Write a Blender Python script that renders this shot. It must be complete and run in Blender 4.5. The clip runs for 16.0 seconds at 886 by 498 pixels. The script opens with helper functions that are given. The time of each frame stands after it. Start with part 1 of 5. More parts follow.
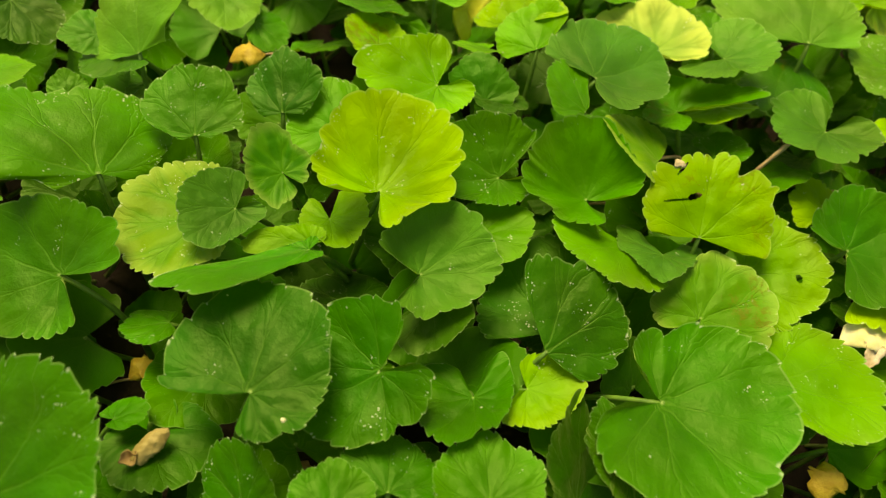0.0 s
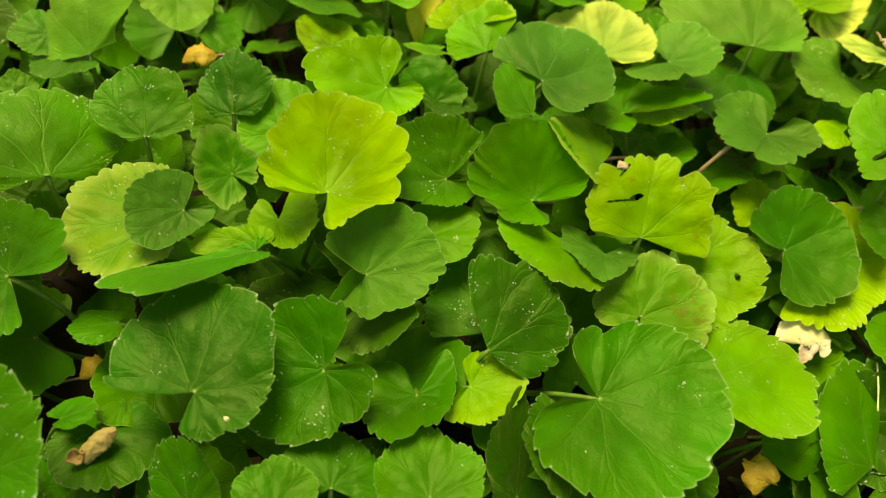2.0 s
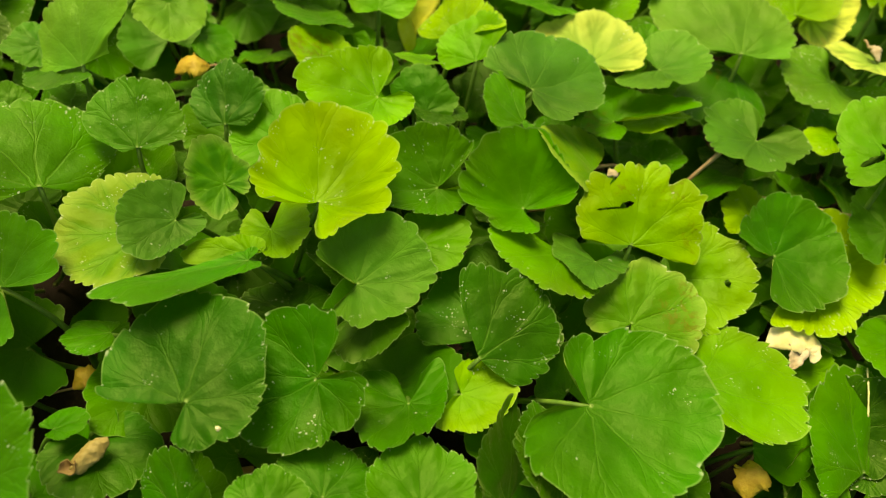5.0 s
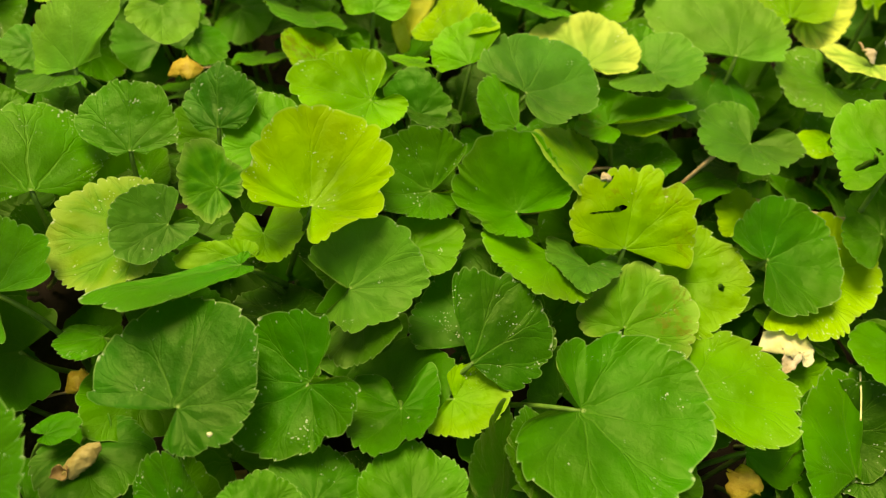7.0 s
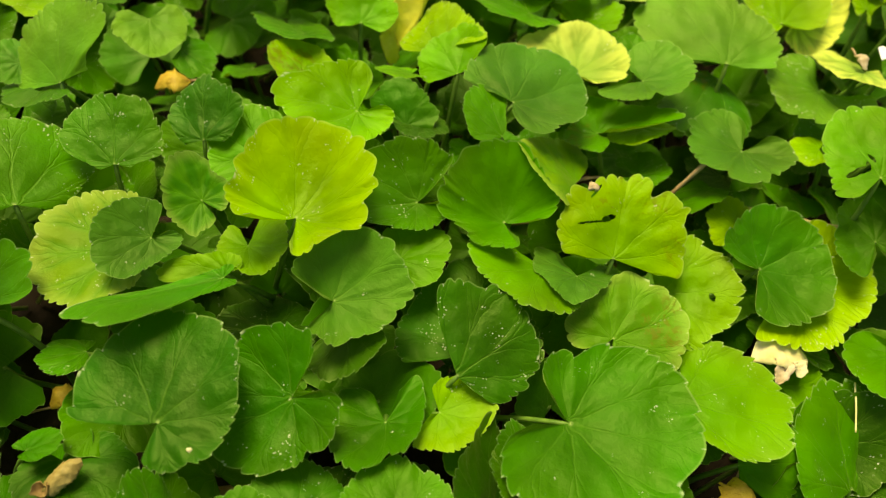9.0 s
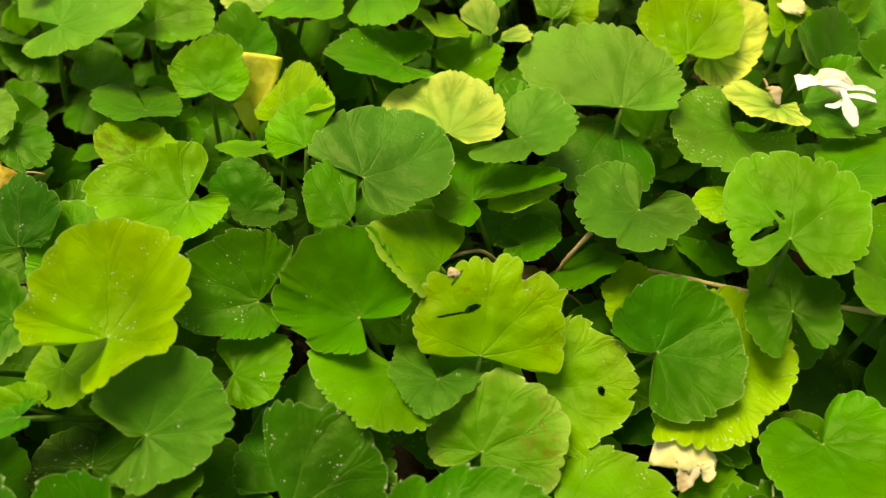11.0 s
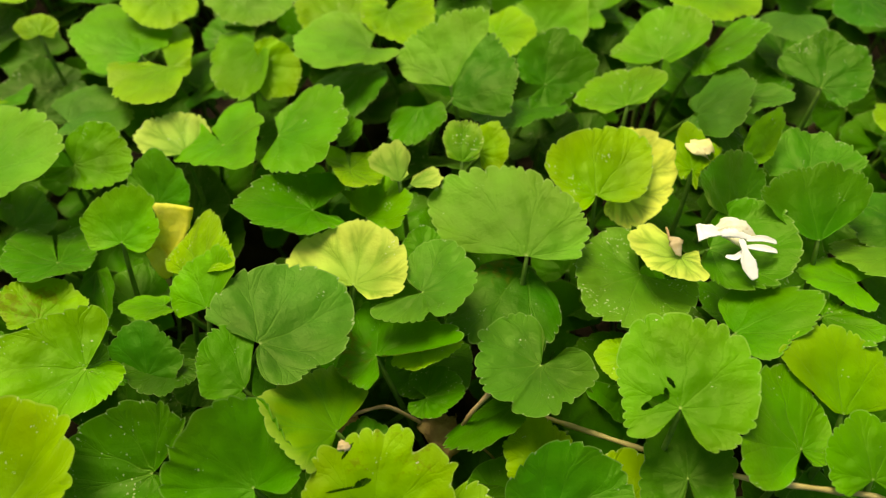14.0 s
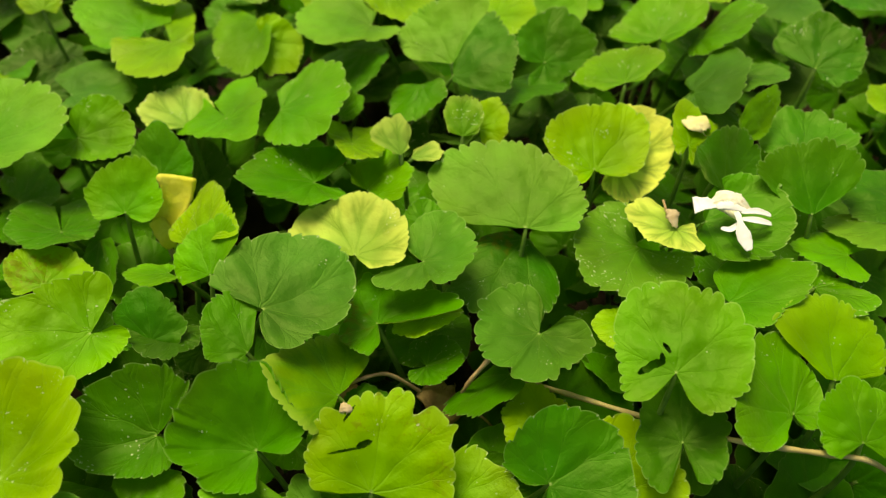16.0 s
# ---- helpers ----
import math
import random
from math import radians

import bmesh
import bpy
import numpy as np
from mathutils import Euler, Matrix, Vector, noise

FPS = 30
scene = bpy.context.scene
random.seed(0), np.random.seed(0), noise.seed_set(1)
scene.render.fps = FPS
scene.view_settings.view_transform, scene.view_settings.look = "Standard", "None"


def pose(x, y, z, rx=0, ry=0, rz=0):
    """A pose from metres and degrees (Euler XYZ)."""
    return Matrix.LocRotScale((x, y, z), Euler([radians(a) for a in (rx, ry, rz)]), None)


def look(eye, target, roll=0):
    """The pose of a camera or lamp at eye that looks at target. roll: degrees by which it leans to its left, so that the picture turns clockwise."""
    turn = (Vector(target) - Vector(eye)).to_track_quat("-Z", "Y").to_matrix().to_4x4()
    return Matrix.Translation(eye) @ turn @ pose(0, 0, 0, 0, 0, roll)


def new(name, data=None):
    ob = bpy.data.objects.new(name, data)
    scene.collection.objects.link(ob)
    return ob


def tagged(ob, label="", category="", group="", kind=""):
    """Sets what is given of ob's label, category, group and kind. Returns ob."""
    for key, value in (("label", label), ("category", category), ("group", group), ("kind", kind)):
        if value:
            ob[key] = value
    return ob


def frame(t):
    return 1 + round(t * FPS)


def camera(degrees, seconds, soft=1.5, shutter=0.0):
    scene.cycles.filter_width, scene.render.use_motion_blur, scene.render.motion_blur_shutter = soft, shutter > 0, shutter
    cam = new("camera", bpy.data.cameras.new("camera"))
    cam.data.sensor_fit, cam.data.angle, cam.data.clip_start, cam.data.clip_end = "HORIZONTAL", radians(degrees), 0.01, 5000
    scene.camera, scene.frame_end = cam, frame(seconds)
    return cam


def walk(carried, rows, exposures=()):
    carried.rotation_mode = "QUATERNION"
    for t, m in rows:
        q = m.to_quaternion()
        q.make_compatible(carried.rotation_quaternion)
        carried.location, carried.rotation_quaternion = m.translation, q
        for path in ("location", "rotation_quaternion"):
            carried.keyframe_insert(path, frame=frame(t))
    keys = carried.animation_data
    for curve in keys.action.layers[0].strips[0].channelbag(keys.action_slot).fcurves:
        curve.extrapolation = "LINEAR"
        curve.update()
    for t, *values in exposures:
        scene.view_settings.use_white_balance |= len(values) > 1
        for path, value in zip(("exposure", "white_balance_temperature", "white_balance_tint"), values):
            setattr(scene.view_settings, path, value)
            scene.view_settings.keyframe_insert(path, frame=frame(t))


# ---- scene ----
cam = camera(61.0, 16.0, 1.2)
cam.data.dof.use_dof, cam.data.dof.focus_distance, cam.data.dof.aperture_fstop = True, 0.210, 10.0
PATH = [
    (0, (-0.09218, -0.14433, 0.24120), (-0.07736, -0.01870, 0.02557), 7.87),
    (0.5, (-0.08982, -0.14427, 0.24285), (-0.07452, -0.02172, 0.02549), 8.23),
    (1, (-0.08200, -0.14639, 0.24315), (-0.06571, -0.02294, 0.02637), 7.73),
    (1.5, (-0.07951, -0.14465, 0.24856), (-0.05938, -0.01993, 0.03283), 9.66),
    (2, (-0.08256, -0.14427, 0.24695), (-0.06160, -0.02123, 0.03033), 10.31),
    (2.5, (-0.08267, -0.14381, 0.24724), (-0.06235, -0.02005, 0.03097), 10.03),
    (3, (-0.08363, -0.14426, 0.24737), (-0.06282, -0.01883, 0.03211), 10.17),
    (3.5, (-0.08075, -0.14416, 0.24779), (-0.05973, -0.01965, 0.03202), 9.97),
    (4, (-0.08067, -0.14464, 0.24749), (-0.05971, -0.01967, 0.03198), 9.79),
    (6.5, (-0.08026, -0.14291, 0.24972), (-0.05790, -0.01812, 0.03424), 10.52),
    (7, (-0.07904, -0.14219, 0.24945), (-0.05715, -0.01847, 0.03331), 10.31),
    (7.5, (-0.08082, -0.14173, 0.24913), (-0.05749, -0.01816, 0.03306), 10.95),
    (8, (-0.08129, -0.14327, 0.24806), (-0.05935, -0.01800, 0.03282), 10.52),
    (8.2, (-0.08285, -0.14221, 0.24770), (-0.06136, -0.01775, 0.03195), 10.56),
    (10.3, (-0.03401, -0.14003, 0.24913), (-0.02169, -0.00803, 0.03718), 3.12),
    (10.5, (-0.02869, -0.13237, 0.24641), (-0.01747, -0.00068, 0.03421), 2.37),
    (11, (-0.02099, -0.10583, 0.23858), (-0.01159, 0.02156, 0.02367), 0.88),
    (11.5, (-0.01427, -0.09406, 0.24531), (-0.00605, 0.03501, 0.03136), 0.68),
    (12, (-0.01165, -0.09020, 0.24321), (-0.00529, 0.03848, 0.02897), 0.07),
    (12.5, (0.00486, -0.07706, 0.25338), (0.01080, 0.05567, 0.04161), -0.87),
    (13, (0.01173, -0.07547, 0.25786), (0.01981, 0.05930, 0.04745), -0.59),
    (13.5, (0.00985, -0.07716, 0.25746), (0.01773, 0.05883, 0.04783), -0.65),
    (14, (0.01097, -0.07735, 0.25786), (0.01898, 0.05897, 0.04845), -0.73),
    (14.5, (0.00968, -0.07811, 0.25699), (0.01684, 0.05872, 0.04788), -1.02),
    (15, (0.00214, -0.07992, 0.25370), (0.00683, 0.05481, 0.04316), -1.82),
    (15.5, (0.00883, -0.08271, 0.26050), (0.01406, 0.05588, 0.05250), -1.82),
    (16, (0.00837, -0.08600, 0.25625), (0.01841, 0.04964, 0.04649), 0.41),
]
EXPOSURES = [(0.0, 0.60, 9200, 2), (8.2, 0.60, 9200, 2), (10.3, 0.58, 9200, 2), (11.0, 0.48, 9100, 2), (12.0, 0.37, 8500, 2), (16.0, 0.36, 8500, 2)]

walk(cam, [(t, look(eye, target, roll)) for t, eye, target, roll in PATH], EXPOSURES)

# ---- light: open shade under a bright, hazy sky ----
world = bpy.data.worlds.new("sky")
scene.world = world
world.use_nodes = True
wn, wl = world.node_tree.nodes, world.node_tree.links
sky = wn.new("ShaderNodeTexSky")
sky.sky_type, sky.sun_disc = "NISHITA", False
sky.sun_elevation, sky.sun_rotation = radians(62), radians(-25)
sky.air_density, sky.dust_density, sky.ozone_density = 1.0, 4.0, 0.6
wl.new(sky.outputs[0], wn["Background"].inputs[0])
wn["Background"].inputs[1].default_value = 0.085

sun_data = bpy.data.lights.new("sun", "SUN")
sun_data.energy, sun_data.angle, sun_data.color = 2.8, radians(28), (1.0, 0.95, 0.82)
sun = new("sun", sun_data)
sun.matrix_world = look((-0.35, 0.75, 1.6), (0, 0, 0))


# ---- materials ----
def nodes_of(name):
    m = bpy.data.materials.new(name)
    m.use_nodes = True
    return m, m.node_tree.nodes, m.node_tree.links, m.node_tree.nodes["Principled BSDF"]


class Net:
    """Small helper to chain shader nodes."""

    def __init__(self, nodes, links):
        self.n, self.l = nodes, links

    def put(self, sock, v):
        if isinstance(v, bpy.types.NodeSocket):
            self.l.new(v, sock)
        elif v is not None:
            sock.default_value = v

    def math(self, op, a, b=None, c=None, clamp=False):
        k = self.n.new("ShaderNodeMath")
        k.operation, k.use_clamp = op, clamp
        for s, v in zip(k.inputs, (a, b, c)):
            self.put(s, v)
        return k.outputs[0]

    def mix(self, fac, a, b, blend="MIX"):
        k = self.n.new("ShaderNodeMix")
        k.data_type, k.blend_type, k.clamp_factor = "RGBA", blend, True
        self.put(k.inputs[0], fac)
        self.put(k.inputs[6], a)
        self.put(k.inputs[7], b)
        return k.outputs[2]

    def noise(self, vec, scale, detail=3.0, rough=0.55):
        k = self.n.new("ShaderNodeTexNoise")
        k.noise_dimensions = "3D"
        self.put(k.inputs["Vector"], vec)
        k.inputs["Scale"].default_value = scale
        k.inputs["Detail"].default_value, k.inputs["Roughness"].default_value = detail, rough
        return k.outputs["Fac"]

    def voronoi(self, vec, scale, feature="F1"):
        k = self.n.new("ShaderNodeTexVoronoi")
        k.feature = feature
        self.put(k.inputs["Vector"], vec)
        k.inputs["Scale"].default_value = scale
        return k.outputs["Distance"], k.outputs.get("Color")

    def band(self, v, lo, hi, a=0.0, b=1.0):
        k = self.n.new("ShaderNodeMapRange")
        k.interpolation_type = "SMOOTHSTEP"
        for s, x in zip(k.inputs, (v, lo, hi, a, b)):
            self.put(s, x)
        return k.outputs[0]

    def bump(self, height, strength, distance, normal=None):
        k = self.n.new("ShaderNodeBump")
        k.inputs["Strength"].default_value, k.inputs["Distance"].default_value = strength, distance
        self.put(k.inputs["Height"], height)
        if normal is not None:
            self.put(k.inputs["Normal"], normal)
        return k.outputs[0]


def leaf_material(name, spots=0.0):
    """Living blade: palmate forking veins, fine net of veinlets, pale margin, dust and age spots.
    The object's colour gives the blade colour; its alpha tells how green the whole blade still is."""
    m, n, l, bsdf = nodes_of(name)
    k = Net(n, l)
    uv = n.new("ShaderNodeUVMap")
    uv.uv_map = "polar"
    sep = n.new("ShaderNodeSeparateXYZ")
    l.new(uv.outputs[0], sep.inputs[0])
    info, tc = n.new("ShaderNodeObjectInfo"), n.new("ShaderNodeTexCoord")
    rnd = info.outputs["Random"]
    shift = n.new("ShaderNodeVectorMath")
    shift.operation = "MULTIPLY_ADD"
    l.new(info.outputs["Random"], shift.inputs[0])
    shift.inputs[1].default_value = (3.1, 1.7, 2.3)
    l.new(tc.outputs["Object"], shift.inputs[2])
    p = shift.outputs[0]
    rho = sep.outputs[1]
    wob = k.math("SUBTRACT", k.noise(p, 90, 2), 0.5)
    wob2 = k.math("SUBTRACT", k.noise(p, 320, 2), 0.5)
    theta = k.math("MULTIPLY", k.math("SUBTRACT", sep.outputs[0], 0.5), 2 * math.pi)
    theta = k.math("ADD", theta, k.math("ADD", k.math("MULTIPLY", wob, 0.24), k.math("MULTIPLY", wob2, 0.03)))
    gap = 0.66
    phi = k.math("PINGPONG", theta, gap / 2)

    def vein(start, slope, width):
        """Distance of a vein that leaves its parent at rho = start, as a soft mask."""
        out = k.math("MAXIMUM", k.math("SUBTRACT", rho, start), 0.0)
        off = k.math("ABSOLUTE", k.math("SUBTRACT", phi, k.math("MULTIPLY", out, slope)))
        d = k.math("MULTIPLY", off, k.math("MAXIMUM", rho, 0.03))
        return d, width

    d1, _ = vein(0.0, 0.0, 0.0)
    d2, _ = vein(0.40, 0.42, 0.0)
    d3, _ = vein(0.68, 0.62, 0.0)
    w1 = k.math("MULTIPLY_ADD", rho, -0.008, 0.013)
    v1 = k.math("SUBTRACT", 1.0, k.band(k.math("DIVIDE", d1, w1), 0.35, 1.3))
    v1 = k.math("MULTIPLY", v1, k.band(rho, 0.80, 1.0, 1.0, 0.25))
    v2 = k.math("SUBTRACT", 1.0, k.band(d2, 0.002, 0.011))
    v2 = k.math("MULTIPLY", v2, k.band(rho, 0.36, 0.44))
    v3 = k.math("SUBTRACT", 1.0, k.band(d3, 0.002, 0.009))
    v3 = k.math("MULTIPLY", v3, k.band(rho, 0.64, 0.72))
    veins = k.math("MAXIMUM", v1, k.math("MAXIMUM", k.math("MULTIPLY", v2, 0.55), k.math("MULTIPLY", v3, 0.35)))
    warp = n.new("ShaderNodeVectorMath")
    warp.operation = "MULTIPLY_ADD"
    l.new(wob2, warp.inputs[0])
    warp.inputs[1].default_value = (0.001, 0.001, 0.001)
    l.new(p, warp.inputs[2])
    net_d, _ = k.voronoi(warp.outputs[0], 330, "DISTANCE_TO_EDGE")
    net = k.math("SUBTRACT", 1.0, k.band(net_d, 0.0, 0.11))
    big, mid, fine = k.noise(p, 28, 3), k.noise(p, 120, 3), k.noise(p, 900, 3)
    # broad greener zones along the veins of ageing blades
    near = k.math("MINIMUM", d1, k.math("MINIMUM", k.math("ADD", d2, k.band(rho, 0.30, 0.45, 0.5, 0.0)), k.math("ADD", d3, k.band(rho, 0.60, 0.72, 0.5, 0.02))))
    zone = k.math("SUBTRACT", 1.0, k.band(k.math("ADD", near, k.math("MULTIPLY", k.math("SUBTRACT", mid, 0.5), 0.10)), 0.002, 0.085))
    zone = k.math("MAXIMUM", k.math("MULTIPLY", zone, k.band(rho, 0.75, 1.02, 1.0, 0.0)), k.math("MULTIPLY", k.band(k.math("ADD", rho, k.math("MULTIPLY", k.math("SUBTRACT", big, 0.5), 0.8)), 0.62, 0.12), 0.75))
    age = k.math("SUBTRACT", 1.0, info.outputs["Alpha"])
    base = info.outputs["Color"]
    hsv = n.new("ShaderNodeHueSaturation")
    l.new(base, hsv.inputs["Color"])
    k.put(hsv.inputs["Hue"], k.math("MULTIPLY_ADD", big, 0.045, 0.4775))
    k.put(hsv.inputs["Value"], k.math("ADD", k.math("MULTIPLY_ADD", big, 1.0, 0.28), k.math("MULTIPLY_ADD", mid, 0.44, -0.03)))
    # cup shading in the colour: deeper green round the stalk, lighter towards the rim
    col = k.mix(k.band(k.math("ADD", rho, k.math("MULTIPLY", k.math("SUBTRACT", big, 0.5), 0.5)), 0.25, 1.0), k.mix(1.0, hsv.outputs[0], (0.80, 0.88, 0.8, 1), "MULTIPLY"), k.mix(1.0, hsv.outputs[0], (1.30, 1.14, 1.2, 1), "MULTIPLY"))
    col = k.mix(k.math("MULTIPLY", zone, k.math("MULTIPLY", age, 1.1)), col, k.mix(0.72, col, (0.075, 0.27, 0.008, 1)))
    col = k.mix(k.math("MULTIPLY", k.band(rho, 0.72, 1.05), k.math("MULTIPLY", age, 0.60)), col, k.mix(0.65, col, (0.52, 0.66, 0.13, 1)))
    lighter = k.mix(0.45, col, (0.24, 0.44, 0.05, 1))
    col = k.mix(k.math("MULTIPLY", k.math("MULTIPLY", veins, k.band(rho, 0.15, 0.75, 1.0, 0.35)), k.math("MULTIPLY_ADD", rnd, 0.26, 0.10)), col, lighter)
    col = k.mix(k.math("MULTIPLY", net, 0.05), col, lighter)
    col = k.mix(k.math("MULTIPLY", k.band(rho, 0.035, 0.0), 0.8), col, (0.42, 0.56, 0.16, 1))
    col = k.mix(k.math("MULTIPLY", k.band(rho, 0.978, 0.992), 0.35), col, k.mix(0.6, col, (0.50, 0.66, 0.20, 1)))
    rim = n.new("ShaderNodeUVMap")
    rim.uv_map = "rim"
    rsep = n.new("ShaderNodeSeparateXYZ")
    l.new(rim.outputs[0], rsep.inputs[0])
    tooth = k.band(k.math("ABSOLUTE", k.math("SUBTRACT", rsep.outputs[0], 0.5)), 0.40, 0.46)
    gland = k.math("MULTIPLY", tooth, k.band(rho, 0.958, 0.982))
    col = k.mix(k.math("MULTIPLY", gland, k.math("MULTIPLY_ADD", rnd, 0.6, 0.05)), col, (0.74, 0.80, 0.52, 1))
    # dust grains in drifts, small pale and brown marks
    drift = k.band(k.math("ADD", k.noise(p, 130, 2), k.math("MULTIPLY_ADD", rnd, 0.16, -0.10)), 0.58, 0.68)
    rough_p = n.new("ShaderNodeVectorMath")
    rough_p.operation = "MULTIPLY_ADD"
    l.new(k.math("SUBTRACT", k.noise(p, 1400, 2), 0.5), rough_p.inputs[0])
    rough_p.inputs[1].default_value = (0.0012, 0.0009, 0.0010)
    l.new(p, rough_p.inputs[2])
    g1, c1 = k.voronoi(rough_p.outputs[0], 1400)
    pick = n.new("ShaderNodeSeparateColor")
    l.new(c1, pick.inputs[0])
    pick0 = pick.outputs[2]
    grain = k.math("MULTIPLY", k.math("LESS_THAN", g1, k.math("MULTIPLY", pick0, 0.42)), drift)
    grain = k.math("MULTIPLY", grain, k.math("GREATER_THAN", pick.outputs[0], 0.50))
    col = k.mix(k.math("MULTIPLY", grain, 0.68), col, (0.72, 0.76, 0.46, 1))
    g2, c2 = k.voronoi(rough_p.outputs[0], 150)
    pick2 = n.new("ShaderNodeSeparateColor")
    l.new(c2, pick2.inputs[0])
    fleck = k.math("MULTIPLY", k.math("LESS_THAN", g2, k.math("MULTIPLY", k.math("POWER", pick2.outputs[0], 2.5), 0.055)), k.math("GREATER_THAN", pick2.outputs[1], 0.62))
    fleck = k.math("MULTIPLY", fleck, k.band(k.noise(p, 70, 2), 0.55, 0.60))
    col = k.mix(k.math("MULTIPLY", fleck, 0.8), col, (0.70, 0.74, 0.48, 1))
    if spots:
        where = k.band(k.noise(p, 38, 2), 0.50, 0.68)
        rust = k.band(k.math("ADD", k.noise(p, 420, 4, 0.7), k.math("MULTIPLY", where, 0.16)), 0.60, 0.74)
        col = k.mix(k.math("MULTIPLY", k.math("MULTIPLY", rust, where), 0.6), col, (0.17, 0.13, 0.008, 1))
    l.new(col, bsdf.inputs["Base Color"])
    k.put(bsdf.inputs["Roughness"], k.math("ADD", k.math("MULTIPLY_ADD", mid, 0.16, 0.40), k.math("MULTIPLY", grain, 0.25)))
    bsdf.inputs["Specular IOR Level"].default_value = 0.36
    bsdf.inputs["Specular Tint"].default_value = (0.72, 1.0, 0.26, 1)
    # fine down and dust: a soft bloom at low angles
    bsdf.inputs["Sheen Weight"].default_value, bsdf.inputs["Sheen Roughness"].default_value = 0.48, 0.35
    bsdf.inputs["Sheen Tint"].default_value = (0.80, 1.0, 0.22, 1)
    # quilted surface: sunk veins, fine cells
    quilt = k.math("SUBTRACT", 1.0, k.band(near, 0.0, 0.11))
    h = k.math("ADD", k.math("MULTIPLY", quilt, k.math("MULTIPLY_ADD", rnd, -0.22, -0.10)), k.math("MULTIPLY", k.math("MULTIPLY", veins, k.math("MULTIPLY_ADD", rnd, 0.9, 0.4)), -0.15))
    h = k.math("ADD", h, k.math("MULTIPLY", mid, 0.7))
    crinkle = k.noise(p, 420, 3, 0.6)
    nb = k.bump(k.math("ADD", h, k.math("MULTIPLY", crinkle, 0.42)), 0.6, 0.0010)
    nb = k.bump(k.math("ADD", k.math("MULTIPLY", net, -0.30), fine), 0.22, 0.00016, nb)
    l.new(nb, bsdf.inputs["Normal"])
    tr = n.new("ShaderNodeBsdfTranslucent")
    l.new(k.mix(0.35, col, (0.42, 0.62, 0.03, 1)), tr.inputs[0])
    l.new(nb, tr.inputs["Normal"])
    mixs = n.new("ShaderNodeMixShader")
    mixs.inputs[0].default_value = 0.26
    out = n["Material Output"]
    l.new(bsdf.outputs[0], mixs.inputs[1])
    l.new(tr.outputs[0], mixs.inputs[2])
    l.new(mixs.outputs[0], out.inputs[0])
    return m


def plain(name, a, b, scale, rough=0.6, bump=0.0003, extra=None):
    """Two-tone organic surface with coarse and fine variation."""
    m, n, l, bsdf = nodes_of(name)
    k = Net(n, l)
    tc = n.new("ShaderNodeTexCoord")
    v = tc.outputs["Object"]
    f, g = k.noise(v, scale, 4, 0.6), k.noise(v, scale * 7, 3)
    col = k.mix(k.band(f, 0.35, 0.66), (*a, 1), (*b, 1))
    col = k.mix(k.math("MULTIPLY", g, 0.35), col, k.mix(0.5, col, (*[c * 0.4 for c in a], 1)))
    if extra:
        col = k.mix(k.band(k.noise(v, scale * 2.3, 5, 0.7), 0.58, 0.70), col, (*extra, 1))
    l.new(col, bsdf.inputs["Base Color"])
    bsdf.inputs["Roughness"].default_value = rough
    bsdf.inputs["Specular IOR Level"].default_value = 0.3
    l.new(k.bump(k.math("ADD", f, k.math("MULTIPLY", g, 0.4)), 0.6, bump), bsdf.inputs["Normal"])
    return m


LEAF = leaf_material("pennywort blade")
LEAF_SPOTTED = leaf_material("pennywort blade with age spots", 1.0)
STALK = plain("leaf stalk", (0.08, 0.19, 0.02), (0.15, 0.28, 0.035), 120, 0.5)
RUNNER = plain("dry runner", (0.42, 0.27, 0.12), (0.55, 0.40, 0.20), 90, 0.6)
# soil colour lowered to hold the deep shade of the gaps
SOIL = plain("shade-darkened soil", (0.022, 0.014, 0.007), (0.055, 0.034, 0.016), 55, 0.9, 0.003, (0.10, 0.06, 0.025))
DRY = plain("dry leaf", (0.26, 0.16, 0.05), (0.44, 0.30, 0.10), 150, 0.65, 0.0008, (0.16, 0.08, 0.03))
AMBER = plain("yellowed dry leaf", (0.46, 0.30, 0.03), (0.60, 0.45, 0.05), 160, 0.6, 0.0012, (0.28, 0.14, 0.02))
GOLD = plain("golden withered leaf", (0.74, 0.72, 0.05), (0.84, 0.82, 0.10), 130, 0.6, 0.0006, (0.66, 0.58, 0.05))
PETAL = plain("wilted petal", (0.78, 0.70, 0.26), (0.84, 0.78, 0.42), 130, 0.55, 0.0004, (0.70, 0.56, 0.26))
WHITE = plain("white petal", (0.84, 0.83, 0.76), (0.90, 0.90, 0.86), 80, 0.5, 0.0004)
TAN = plain("tan dry leaf", (0.33, 0.25, 0.07), (0.45, 0.36, 0.12), 140, 0.6, 0.0008, (0.24, 0.14, 0.04))
STRAW = plain("straw", (0.44, 0.35, 0.12), (0.58, 0.48, 0.20), 90, 0.6)
FADED = plain("faded petal", (0.50, 0.38, 0.18), (0.66, 0.55, 0.34), 160, 0.6, 0.0006, (0.50, 0.32, 0.16))
CREASED = plain("creased petal", (0.76, 0.72, 0.48), (0.84, 0.82, 0.66), 160, 0.55, 0.0004, (0.66, 0.54, 0.28))
CREAM = plain("cream petal base", (0.80, 0.76, 0.45), (0.86, 0.83, 0.62), 80, 0.5, 0.0004)


